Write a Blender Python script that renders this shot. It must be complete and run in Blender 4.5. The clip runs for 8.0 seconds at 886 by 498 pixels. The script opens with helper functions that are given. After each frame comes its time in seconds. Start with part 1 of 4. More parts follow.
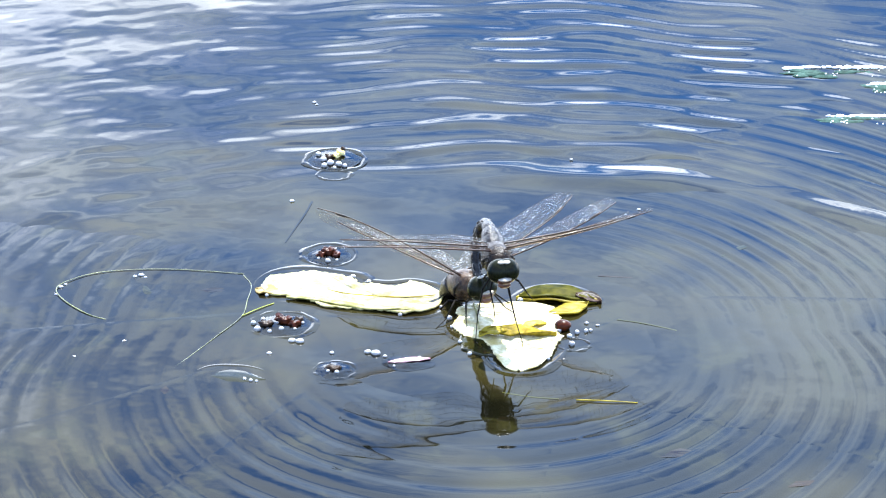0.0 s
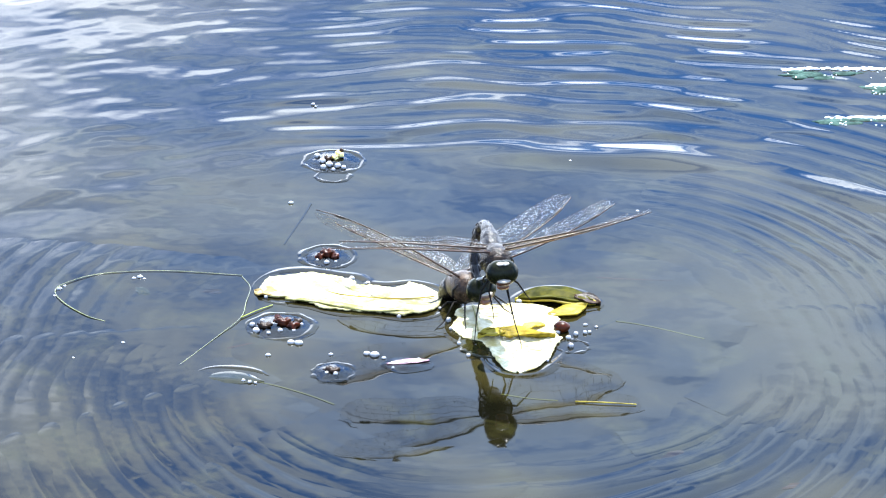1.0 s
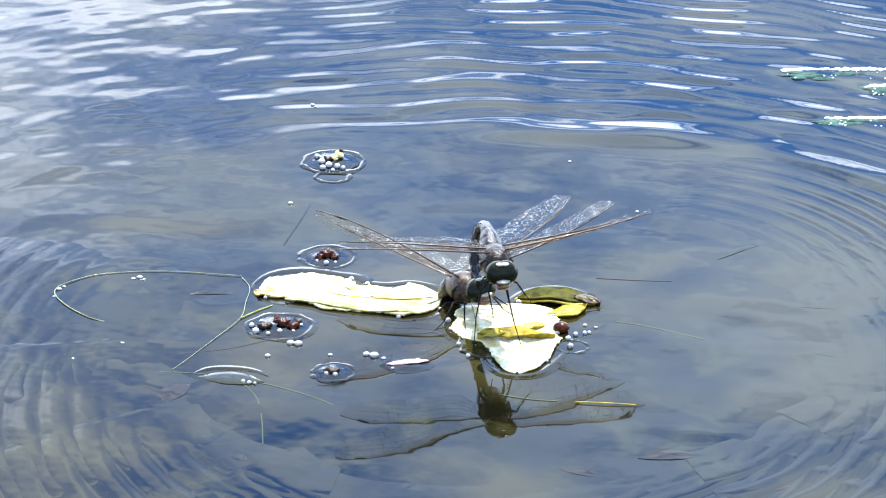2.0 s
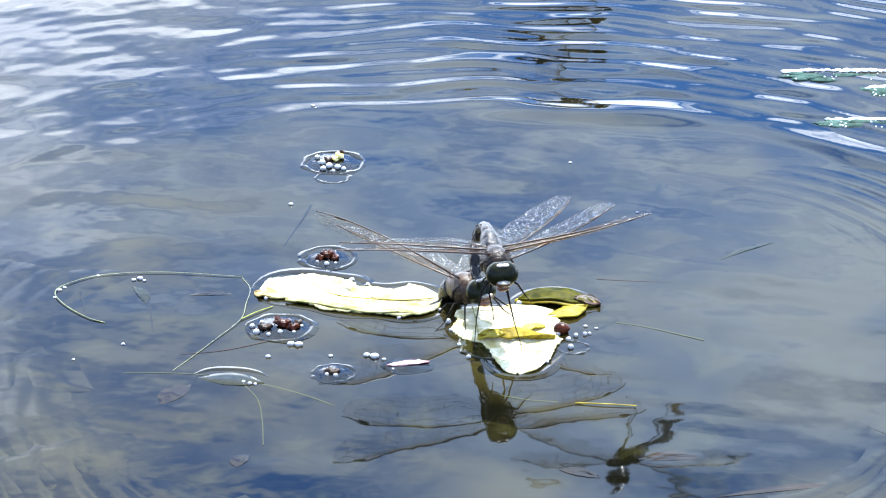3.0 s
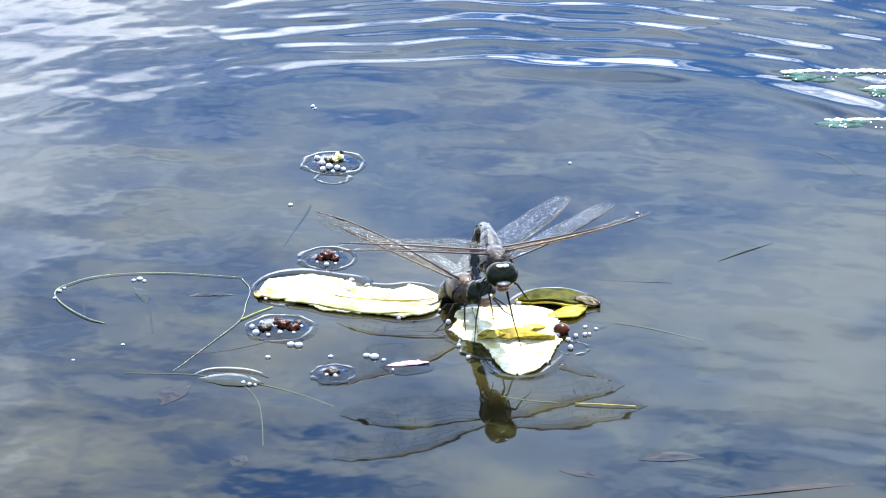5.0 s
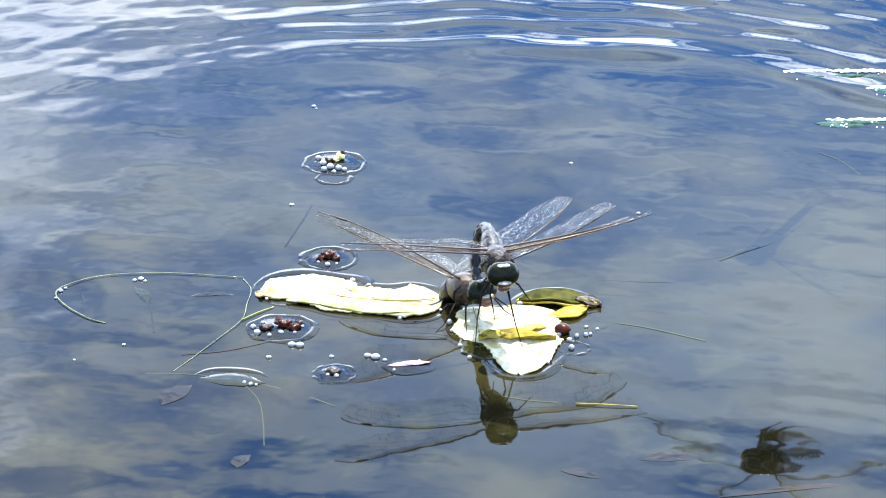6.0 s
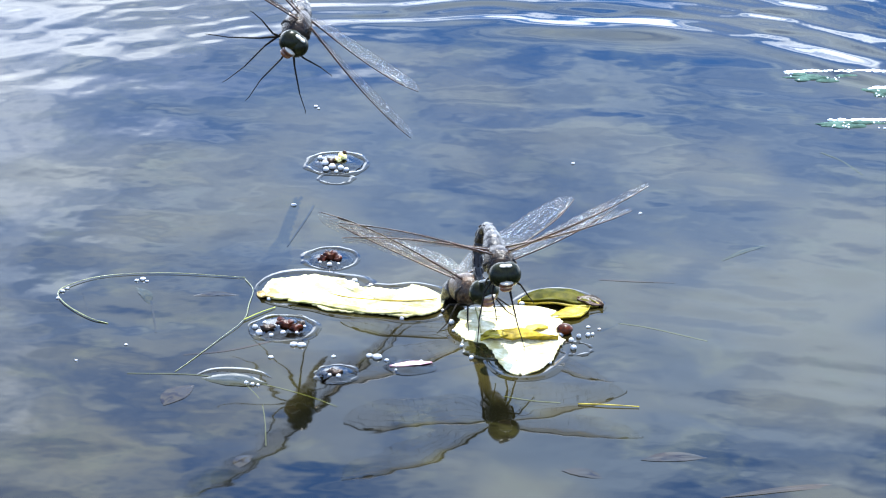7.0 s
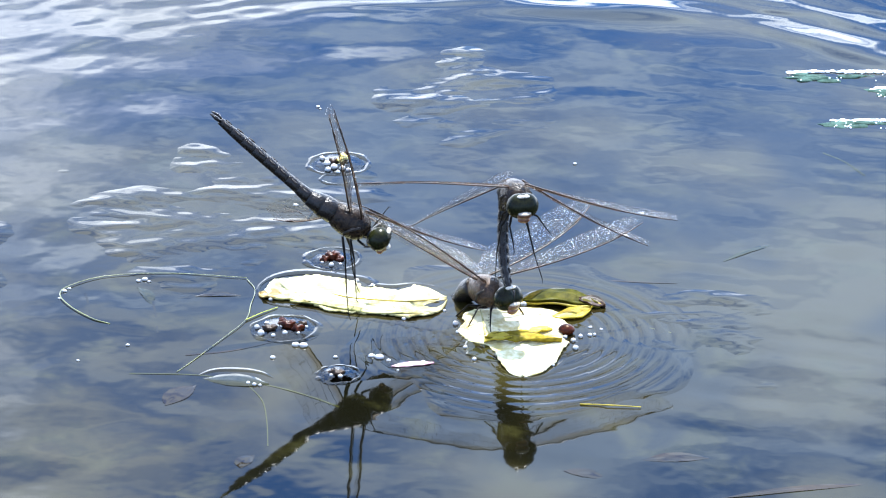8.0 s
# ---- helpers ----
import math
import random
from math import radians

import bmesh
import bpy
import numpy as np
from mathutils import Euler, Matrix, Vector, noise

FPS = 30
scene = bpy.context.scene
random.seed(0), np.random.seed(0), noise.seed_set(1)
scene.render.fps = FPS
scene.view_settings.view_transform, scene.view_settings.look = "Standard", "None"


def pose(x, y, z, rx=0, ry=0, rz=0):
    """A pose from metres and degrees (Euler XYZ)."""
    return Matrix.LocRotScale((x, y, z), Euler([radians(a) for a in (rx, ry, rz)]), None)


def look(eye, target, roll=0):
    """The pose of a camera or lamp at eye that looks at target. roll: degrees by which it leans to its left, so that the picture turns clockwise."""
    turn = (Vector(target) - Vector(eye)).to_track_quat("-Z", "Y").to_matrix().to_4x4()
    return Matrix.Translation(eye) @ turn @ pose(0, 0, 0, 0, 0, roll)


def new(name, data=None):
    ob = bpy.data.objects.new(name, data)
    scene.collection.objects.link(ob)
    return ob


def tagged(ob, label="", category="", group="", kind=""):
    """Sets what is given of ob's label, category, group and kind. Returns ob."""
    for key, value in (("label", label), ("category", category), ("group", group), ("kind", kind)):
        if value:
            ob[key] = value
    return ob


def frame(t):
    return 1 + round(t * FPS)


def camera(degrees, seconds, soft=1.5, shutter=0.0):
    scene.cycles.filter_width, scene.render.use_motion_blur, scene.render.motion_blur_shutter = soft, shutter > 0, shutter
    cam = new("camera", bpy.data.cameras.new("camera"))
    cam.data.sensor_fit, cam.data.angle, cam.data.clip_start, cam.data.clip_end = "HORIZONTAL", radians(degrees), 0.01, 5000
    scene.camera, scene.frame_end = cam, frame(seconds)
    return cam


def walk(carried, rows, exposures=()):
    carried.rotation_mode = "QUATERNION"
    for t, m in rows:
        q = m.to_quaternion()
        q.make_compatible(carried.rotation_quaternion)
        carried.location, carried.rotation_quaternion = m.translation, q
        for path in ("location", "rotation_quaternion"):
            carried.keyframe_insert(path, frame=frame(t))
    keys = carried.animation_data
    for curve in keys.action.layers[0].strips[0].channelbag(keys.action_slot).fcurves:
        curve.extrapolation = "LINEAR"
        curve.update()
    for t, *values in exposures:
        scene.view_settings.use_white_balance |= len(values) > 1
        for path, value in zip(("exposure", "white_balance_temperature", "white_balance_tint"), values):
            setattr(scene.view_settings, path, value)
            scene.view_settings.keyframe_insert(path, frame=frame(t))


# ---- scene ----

MM = 0.001


def V(x, y, z=0.0):
    """A place from millimetres; the origin lies on the water between the floating leaves."""
    return Vector((x * MM, y * MM, z * MM))


# ---- camera: held by hand from the bank, 1.3 m off, looking 25 degrees down ----
cam = camera(13.162, 8.0, soft=1.15)
EYE = V(0, -1178.2, 549.4)
AIM = ((0.0, -0.57, -2.9), (0.5, -0.48, -2.5), (1.0, -0.19, -1.6), (1.5, 0.0, -1.4), (3.0, -0.19, -0.45), (3.5, 0.0, 0.0),
       (4.0, -0.19, 0.2), (4.5, -0.1, 0.0), (6.0, -0.48, 0.0), (6.5, -0.96, 0.2), (7.0, -1.15, 0.2), (7.5, -1.34, 0.45), (8.0, -1.8, 0.45))
walk(cam, [(t, look(EYE, V(x, y))) for t, x, y in AIM], exposures=((0, 1.96, 6090, 9), (8, 1.96, 6090, 9)))

# ---- world and sun: high sun behind the scene, broken cloud over a bright bank ----
SUN = Vector((0.087, 0.40, 0.92)).normalized()


def N(tree, kind, _in=(), operation=""):
    node = tree.nodes.new(kind)
    if operation:
        node.operation = operation
    for key, value in dict(_in).items():
        if isinstance(value, bpy.types.NodeSocket):
            tree.links.new(value, node.inputs[key])
        else:
            node.inputs[key].default_value = value
    return node


def M(tree, op, a, b=0.0, c=0.0, clamp=False):
    node = N(tree, "ShaderNodeMath", {0: a, 1: b, 2: c}, op)
    node.use_clamp = clamp
    return node.outputs[0]


def ramp(tree, value, lo, hi, out0=0.0, out1=1.0):
    node = N(tree, "ShaderNodeMapRange", {0: value, 1: lo, 2: hi, 3: out0, 4: out1})
    node.interpolation_type = "SMOOTHSTEP"
    return node.outputs[0]


def mixcol(tree, fac, a, b):
    node = tree.nodes.new("ShaderNodeMix")
    node.data_type = "RGBA"
    for key, value in ((0, fac), (6, a), (7, b)):
        if isinstance(value, bpy.types.NodeSocket):
            tree.links.new(value, node.inputs[key])
        else:
            node.inputs[key].default_value = value
    return node.outputs[2]


world = bpy.data.worlds.new("sky")
scene.world = world
world.use_nodes = True
wt = world.node_tree
wt.nodes.clear()
sky = N(wt, "ShaderNodeTexSky")
sky.sky_type, sky.sun_disc = "NISHITA", False
sky.sun_elevation, sky.sun_rotation = radians(66.0), radians(12.0)
way = N(wt, "ShaderNodeTexCoord").outputs["Generated"]
sep = N(wt, "ShaderNodeSeparateXYZ", {0: way})
stretch = N(wt, "ShaderNodeMapping", {0: way, 1: (3.1, 0.4, 0.0), 3: (1.0, 1.0, 2.2)}).outputs[0]
puffs = N(wt, "ShaderNodeTexNoise", {"Vector": stretch, "Scale": 7.0, "Detail": 6.0, "Roughness": 0.55, "Distortion": 0.4}).outputs[0]
wisps = N(wt, "ShaderNodeTexNoise", {"Vector": stretch, "Scale": 18.0, "Detail": 5.0, "Roughness": 0.6}).outputs[0]
flocks = N(wt, "ShaderNodeTexNoise", {"Vector": stretch, "Scale": 46.0, "Detail": 2.5, "Roughness": 0.45, "Distortion": 0.4}).outputs[0]
# the bank's upper edge climbs towards the west (-x)
edge = N(wt, "ShaderNodeClamp", {0: M(wt, "MULTIPLY_ADD", sep.outputs[0], -1.1, 0.284), 1: 0.28, 2: 0.41}).outputs[0]
edge = M(wt, "ADD", edge, M(wt, "MULTIPLY_ADD", puffs, 0.30, -0.15))
bank = M(wt, "MULTIPLY", ramp(wt, M(wt, "SUBTRACT", edge, sep.outputs[2]), -0.03, 0.05), ramp(wt, sep.outputs[1], 0.1, 0.6))
high = M(wt, "MULTIPLY_ADD", N(wt, "ShaderNodeClamp", {0: sep.outputs[2], 1: 0.2, 2: 0.6}).outputs[0], 2.0, -0.82)
veil = ramp(wt, M(wt, "ADD", M(wt, "ADD", puffs, M(wt, "MULTIPLY_ADD", N(wt, "ShaderNodeClamp", {0: sep.outputs[0], 1: -0.2, 2: 0.2}).outputs[0], 0.42, high)), M(wt, "MULTIPLY_ADD", flocks, 0.36, M(wt, "MULTIPLY_ADD", wisps, 0.7, -0.53))), 0.40, 0.72)
# a pale cloud low in the north-east, and a thin one in the north-west
sheen = 0.0
for cx, cz, wide, strength in ((0.085, 0.425, 0.07, 0.68), (-0.10, 0.44, 0.05, 0.12), (-0.03, 0.412, 0.05, 0.5), (-0.105, 0.405, 0.04, 0.5)):
    dx = M(wt, "MULTIPLY", M(wt, "SUBTRACT", sep.outputs[0], cx), 0.75)
    dz = M(wt, "SUBTRACT", sep.outputs[2], cz)
    near = M(wt, "SQRT", M(wt, "ADD", M(wt, "MULTIPLY", dx, dx), M(wt, "MULTIPLY", dz, dz)))
    near = M(wt, "ADD", near, M(wt, "MULTIPLY_ADD", wisps, 0.12, -0.06))
    spread = M(wt, "MULTIPLY", ramp(wt, near, 0.0, wide, 1.0, 0.0), strength)
    sheen = M(wt, "ADD", spread, sheen, clamp=True)
    veil = M(wt, "ADD", veil, spread, clamp=True)
veil = M(wt, "MULTIPLY", veil, M(wt, "MULTIPLY", ramp(wt, sep.outputs[1], 0.0, 0.5), ramp(wt, sep.outputs[2], 0.62, 0.78, 1.0, 0.15)))
blue = N(wt, "ShaderNodeVectorMath", {0: sky.outputs[0], 1: (0.035, 0.083, 0.152)}, operation="MULTIPLY").outputs[0]
# the cloud base is duller high in the north-west
dull = M(wt, "MULTIPLY", ramp(wt, sep.outputs[2], 0.385, 0.465), ramp(wt, sep.outputs[0], -0.07, 0.03, 1.0, 0.0))
grey = mixcol(wt, M(wt, "MULTIPLY", veil, 0.85), blue, mixcol(wt, sheen, mixcol(wt, dull, (0.80, 1.02, 1.36, 1), (0.86, 0.98, 1.16, 1)), (1.04, 1.31, 1.70, 1)))
cloud = mixcol(wt, ramp(wt, wisps, 0.35, 0.65), (1.4, 1.58, 1.95, 1), (2.7, 2.85, 3.1, 1))
# unseen heaped cloud overhead and behind, added to grey the skylight in shadows
behind = M(wt, "MAXIMUM", ramp(wt, sep.outputs[2], 0.62, 0.82), ramp(wt, sep.outputs[1], 0.05, -0.35))
fill_cloud = M(wt, "MULTIPLY", behind, ramp(wt, puffs, 0.2, 0.7, 0.2, 0.5))
lit = mixcol(wt, fill_cloud, mixcol(wt, bank, grey, cloud), (0.75, 0.76, 0.78, 1))
N(wt, "ShaderNodeOutputWorld", {0: N(wt, "ShaderNodeBackground", {0: lit, 1: 1.0}).outputs[0]})

sun_data = bpy.data.lights.new("sun", "SUN")
sun_data.energy, sun_data.angle, sun_data.color = 5.0, radians(0.53), (1.0, 0.96, 0.9)
sun = new("sun", sun_data)
sun.matrix_world = look(SUN * 20, (0, 0, 0))


# ---- materials ----
def material(name):
    m = bpy.data.materials.new(name)
    m.use_nodes = True
    m.node_tree.nodes.clear()
    return m, m.node_tree


def solid(name, dark, light, rough=0.5, grain=400.0, patch=60.0, bump=0.3, coat=0.0, lets_light=0.0, spec=0.5, metal=0.0, flecks=0.0):
    """A two-scale mottled surface; grain and patch are cycles a metre."""
    m, t = material(name)
    at = N(t, "ShaderNodeTexCoord").outputs["Object"]
    big = N(t, "ShaderNodeTexNoise", {"Vector": at, "Scale": patch, "Detail": 3.0}).outputs[0]
    fine = N(t, "ShaderNodeTexNoise", {"Vector": at, "Scale": grain, "Detail": 4.0, "Roughness": 0.6}).outputs[0]
    both = ramp(t, M(t, "ADD", M(t, "MULTIPLY", big, 0.6), M(t, "MULTIPLY", fine, 0.4)), 0.36, 0.64)
    col = mixcol(t, both, (*dark, 1), (*light, 1))
    if flecks:
        spot = N(t, "ShaderNodeTexVoronoi", {"Vector": at, "Scale": 330.0, "Randomness": 1.0}).outputs[0]
        spot = M(t, "MULTIPLY", ramp(t, spot, 0.12, 0.26, 1.0, 0.0), ramp(t, big, 0.46, 0.6))
        col = mixcol(t, M(t, "MULTIPLY", spot, flecks), col, (0.07, 0.045, 0.02, 1))
    nor = N(t, "ShaderNodeBump", {"Strength": bump, "Distance": 0.4 * MM, "Height": fine}).outputs[0]
    p = N(t, "ShaderNodeBsdfPrincipled", {"Base Color": col, "Roughness": rough, "Normal": nor, "Coat Weight": coat,
                                          "Coat Roughness": 0.08, "Specular IOR Level": spec, "Metallic": metal}).outputs[0]
    if lets_light:
        tr = N(t, "ShaderNodeBsdfTranslucent", {"Color": col, "Normal": nor}).outputs[0]
        p = N(t, "ShaderNodeMixShader", {0: lets_light, 1: p, 2: tr}).outputs[0]
    N(t, "ShaderNodeOutputMaterial", {0: p})
    return m


def clear(name, tint, bump=0.0, scale=120.0, rough=0.0, dist=0.2, ior=1.333, glint_white=0.0):
    """A clear film or drop: a Fresnel gloss over a tinted, see-through body; white mixed in stands for sun glints."""
    m, t = material(name)
    at = N(t, "ShaderNodeTexCoord").outputs["Object"]
    link = {}
    if bump:
        w = N(t, "ShaderNodeTexNoise", {"Vector": at, "Scale": scale, "Detail": 2.0}).outputs[0]
        link = {"Normal": N(t, "ShaderNodeBump", {"Strength": bump, "Distance": dist * MM, "Height": w}).outputs[0]}
    f = N(t, "ShaderNodeFresnel", {"IOR": ior, **link}).outputs[0]
    a = N(t, "ShaderNodeBsdfTransparent", {"Color": (*tint, 1)}).outputs[0]
    b = N(t, "ShaderNodeBsdfGlossy", {"Roughness": rough, **link}).outputs[0]
    if glint_white:
        a = N(t, "ShaderNodeMixShader", {0: glint_white, 1: a, 2: N(t, "ShaderNodeBsdfDiffuse", {"Color": (0.8, 0.82, 0.82, 1)}).outputs[0]}).outputs[0]
    N(t, "ShaderNodeOutputMaterial", {0: N(t, "ShaderNodeMixShader", {0: f, 1: a, 2: b}).outputs[0]})
    return m


def turbid(name, dark=(0.0022, 0.0022, 0.001), light=(0.0175, 0.0145, 0.0042), speck=(0.0185, 0.0175, 0.0050)):
    """Pond water clouded with silt and algae: a mirror gloss over a murky olive body that hides the bed."""
    m, t = material(name)
    at = N(t, "ShaderNodeNewGeometry").outputs["Position"]
    cloudy = N(t, "ShaderNodeTexNoise", {"Vector": at, "Scale": 11.0, "Detail": 3.0, "Roughness": 0.5}).outputs[0]
    silt = N(t, "ShaderNodeTexNoise", {"Vector": at, "Scale": 45.0, "Detail": 4.0, "Roughness": 0.6, "Distortion": 0.6}).outputs[0]
    col = mixcol(t, ramp(t, cloudy, 0.41, 0.62), (*dark, 1), (*light, 1))
    col = mixcol(t, M(t, "MULTIPLY", ramp(t, silt, 0.50, 0.72), 0.6), col, (*speck, 1))
    own = N(t, "ShaderNodeTexCoord").outputs["Object"]
    w = N(t, "ShaderNodeTexNoise", {"Vector": own, "Scale": 60.0, "Detail": 2.2, "Roughness": 0.45}).outputs[0]
    nor = N(t, "ShaderNodeBump", {"Strength": 0.28, "Distance": 0.3 * MM, "Height": w}).outputs[0]
    f = N(t, "ShaderNodeFresnel", {"IOR": 1.333, "Normal": nor}).outputs[0]
    a = N(t, "ShaderNodeBsdfDiffuse", {"Color": col}).outputs[0]
    b = N(t, "ShaderNodeBsdfGlossy", {"Roughness": 0.03, "Normal": nor}).outputs[0]
    N(t, "ShaderNodeOutputMaterial", {0: N(t, "ShaderNodeMixShader", {0: f, 1: a, 2: b}).outputs[0]})
    return m


water_mat = turbid("pond_water")
# white mixed into the film stands for the sun's glint on each bubble
bubble_mat = clear("bubble_film", (0.80, 0.82, 0.80), rough=0.3, ior=1.9, glint_white=0.3)
# dark tint stands for the dark reflection on the sloping water
bulge_tint_mat = clear("bulge_reflection_tint", (0.30, 0.28, 0.22), rough=0.05, bump=0.4, scale=180.0, dist=0.4)
mud_mat = solid("pond_mud", (0.035, 0.034, 0.0125), (0.247, 0.233, 0.079), 0.9, 45, 7, 0.0, spec=0.0)
cream_mat = solid("bleached_leaf", (0.42, 0.34, 0.10), (0.78, 0.74, 0.48), 0.5, 500, 160, 0.6, spec=0.4, lets_light=0.12, flecks=0.7)
pale_mat = solid("pale_mottled_leaf", (0.17, 0.16, 0.035), (0.55, 0.50, 0.24), 0.5, 420, 170, 1.0, spec=0.4, lets_light=0.12, flecks=0.95)
green_mat = solid("olive_leaf", (0.016, 0.020, 0.002), (0.085, 0.078, 0.008), 0.5, 300, 120, 0.4, spec=0.03, lets_light=0.2)
torn_mat = solid("torn_olive_leaf", (0.09, 0.07, 0.006), (0.36, 0.27, 0.022), 0.5, 350, 160, 0.6, spec=0.05, lets_light=0.2)
yellow_mat = solid("yellow_leaf", (0.22, 0.17, 0.012), (0.48, 0.39, 0.04), 0.45, 300, 100, 0.3, spec=0.2, lets_light=0.35)
stem_mat = solid("green_stem", (0.035, 0.045, 0.01), (0.13, 0.14, 0.03), 0.45, 300, 50, 0.2, coat=0.3)
pale_stem_mat = solid("pale_drowned_stem", (0.20, 0.22, 0.05), (0.42, 0.44, 0.12), 0.7, 300, 60, 0.3, spec=0.0)
brown_mat = solid("drowned_blade", (0.08, 0.058, 0.012), (0.22, 0.145, 0.028), 0.7, 300, 60, 0.3)
murk_leaf_mat = turbid("murky_green_leaf", (0.006, 0.007, 0.002), (0.018, 0.017, 0.0045), (0.05, 0.05, 0.016))
weak_stem_mat = turbid("murky_stem", (0.026, 0.028, 0.0065), (0.034, 0.034, 0.008), (0.038, 0.038, 0.010))
murk_brown_mat = turbid("murky_brown_leaf", (0.0075, 0.0052, 0.0016), (0.0225, 0.0130, 0.0031), (0.027, 0.0165, 0.0042))
murk_olive_mat = turbid("murky_olive_leaf", (0.010, 0.0105, 0.003), (0.020, 0.021, 0.005), (0.024, 0.026, 0.007))
dark_weed_mat = turbid("dark_weed", (0.0006, 0.0006, 0.0005), (0.001, 0.001, 0.0008), (0.001, 0.001, 0.0008))
leaf_edge_mat = solid("mottled_leaf_edge", (0.12, 0.125, 0.03), (0.48, 0.44, 0.18), 0.5, 420, 190, 0.8, spec=0.2, lets_light=0.12, flecks=0.9)
seed_mat = solid("red_seed", (0.012, 0.003, 0.0015), (0.062, 0.014, 0.004), 0.3, 500, 150, 0.6, spec=0.12)
husk_mat = solid("dark_husk", (0.008, 0.005, 0.003), (0.04, 0.022, 0.011), 0.4, 500, 150, 0.6, spec=0.15)
bud_mat = solid("yellow_bud", (0.45, 0.36, 0.06), (0.65, 0.58, 0.22), 0.4, 500, 200, 0.3, coat=0.3)
petal_mat = solid("pink_petal", (0.14, 0.04, 0.06), (0.50, 0.30, 0.34), 0.35, 500, 120, 0.3, coat=0.5)
froth_mat = solid("froth", (0.55, 0.60, 0.60), (0.80, 0.84, 0.84), 0.15, 900, 200, 0.3, coat=0.8)
algae_mat = solid("algae_mat", (0.010, 0.026, 0.020), (0.038, 0.074, 0.060), 0.6, 500, 140, 0.8, spec=0.04)
thorax_mat = solid("hairy_thorax", (0.002, 0.0015, 0.001), (0.022, 0.014, 0.008), 0.26, 900, 420, 1.0, spec=0.16)
brown_thorax_mat = solid("brown_hairy_thorax", (0.008, 0.005, 0.003), (0.07, 0.043, 0.024), 0.3, 900, 380, 1.0, spec=0.2)
body_mat = solid("dark_abdomen", (0.002, 0.0018, 0.0016), (0.011, 0.009, 0.007), 0.26, 800, 300, 1.0, spec=0.26)
band_mat = solid("pale_abdomen_mark", (0.008, 0.007, 0.006), (0.04, 0.034, 0.028), 0.45, 900, 500, 0.4, spec=0.2)
# pale brow and crown: the sun's highlights on the head put into colour
head_highlight_mat = solid("pale_head_highlight", (0.22, 0.19, 0.14), (0.45, 0.42, 0.34), 0.3, 500, 200, 0.2, spec=0.6)
eye_mat = solid("olive_eye", (0.003, 0.0036, 0.001), (0.012, 0.0135, 0.004), 0.26, 1500, 150, 0.0, spec=0.12)
face_mat = solid("tan_face", (0.05, 0.017, 0.007), (0.13, 0.05, 0.02), 0.3, 500, 200, 0.2, spec=0.6)
leg_mat = solid("black_leg", (0.003, 0.0025, 0.002), (0.010, 0.009, 0.007), 0.6, 600, 100, 0.2, spec=0.05)
vein_mat = solid("wing_vein", (0.008, 0.0035, 0.0015), (0.045, 0.018, 0.006), 0.4, 500, 120, 0.4, coat=0.05, spec=0.25)


def membrane():
    m, t = material("wing_membrane")
    at = N(t, "ShaderNodeTexCoord").outputs["Object"]
    stray = N(t, "ShaderNodeTexNoise", {"Vector": at, "Scale": 300.0, "Detail": 2.0}).outputs[1]
    warped = N(t, "ShaderNodeVectorMath", {0: stray, 1: (0.0016, 0.0016, 0.0016), 2: at}, operation="MULTIPLY_ADD").outputs[0]
    facets = N(t, "ShaderNodeTexVoronoi", {"Vector": warped, "Scale": 1400.0})
    cell = facets.outputs[0]
    big = N(t, "ShaderNodeTexNoise", {"Vector": at, "Scale": 90.0, "Detail": 2.0}).outputs[0]
    nor = N(t, "ShaderNodeBump", {"Strength": 1.0, "Distance": 0.45 * MM, "Height": M(t, "ADD", cell, M(t, "MULTIPLY", big, 1.5))}).outputs[0]
    # white glints put in: random cells between the veins get extra gloss
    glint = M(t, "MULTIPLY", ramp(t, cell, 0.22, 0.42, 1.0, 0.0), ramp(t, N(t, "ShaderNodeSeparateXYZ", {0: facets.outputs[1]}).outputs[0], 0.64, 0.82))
    front = N(t, "ShaderNodeSeparateXYZ", {0: at}).outputs[1]
    amber = M(t, "MAXIMUM", ramp(t, front, -1.8 * MM, 1.2 * MM), M(t, "MULTIPLY", ramp(t, big, 0.4, 0.7), 0.12))
    tint = mixcol(t, amber, (0.97, 0.96, 0.95, 1), (0.78, 0.62, 0.44, 1))
    a = N(t, "ShaderNodeBsdfTransparent", {0: tint}).outputs[0]
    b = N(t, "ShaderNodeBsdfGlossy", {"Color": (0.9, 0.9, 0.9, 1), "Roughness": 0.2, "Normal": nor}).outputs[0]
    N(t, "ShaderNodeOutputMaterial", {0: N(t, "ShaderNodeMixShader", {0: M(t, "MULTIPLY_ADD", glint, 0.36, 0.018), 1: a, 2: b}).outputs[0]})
    return m


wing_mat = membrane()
WET = (water_mat, weak_stem_mat, murk_brown_mat, murk_olive_mat, dark_weed_mat, murk_leaf_mat, bulge_tint_mat)


# ---- mesh helpers (millimetres in, metres out) ----
def finish(bm, mat, name="mesh", smooth=True):
    bmesh.ops.recalc_face_normals(bm, faces=bm.faces)
    if any(e.is_boundary for e in bm.edges) and mat in WET and sum(f.normal.z * f.calc_area() for f in bm.faces) < 0:
        bmesh.ops.reverse_faces(bm, faces=bm.faces)
    me = bpy.data.meshes.new(name)
    bmesh.ops.scale(bm, vec=(MM, MM, MM), verts=bm.verts)
    bm.to_mesh(me)
    bm.free()
    me.materials.append(mat)
    for p in me.polygons:
        p.use_smooth = smooth
    return me


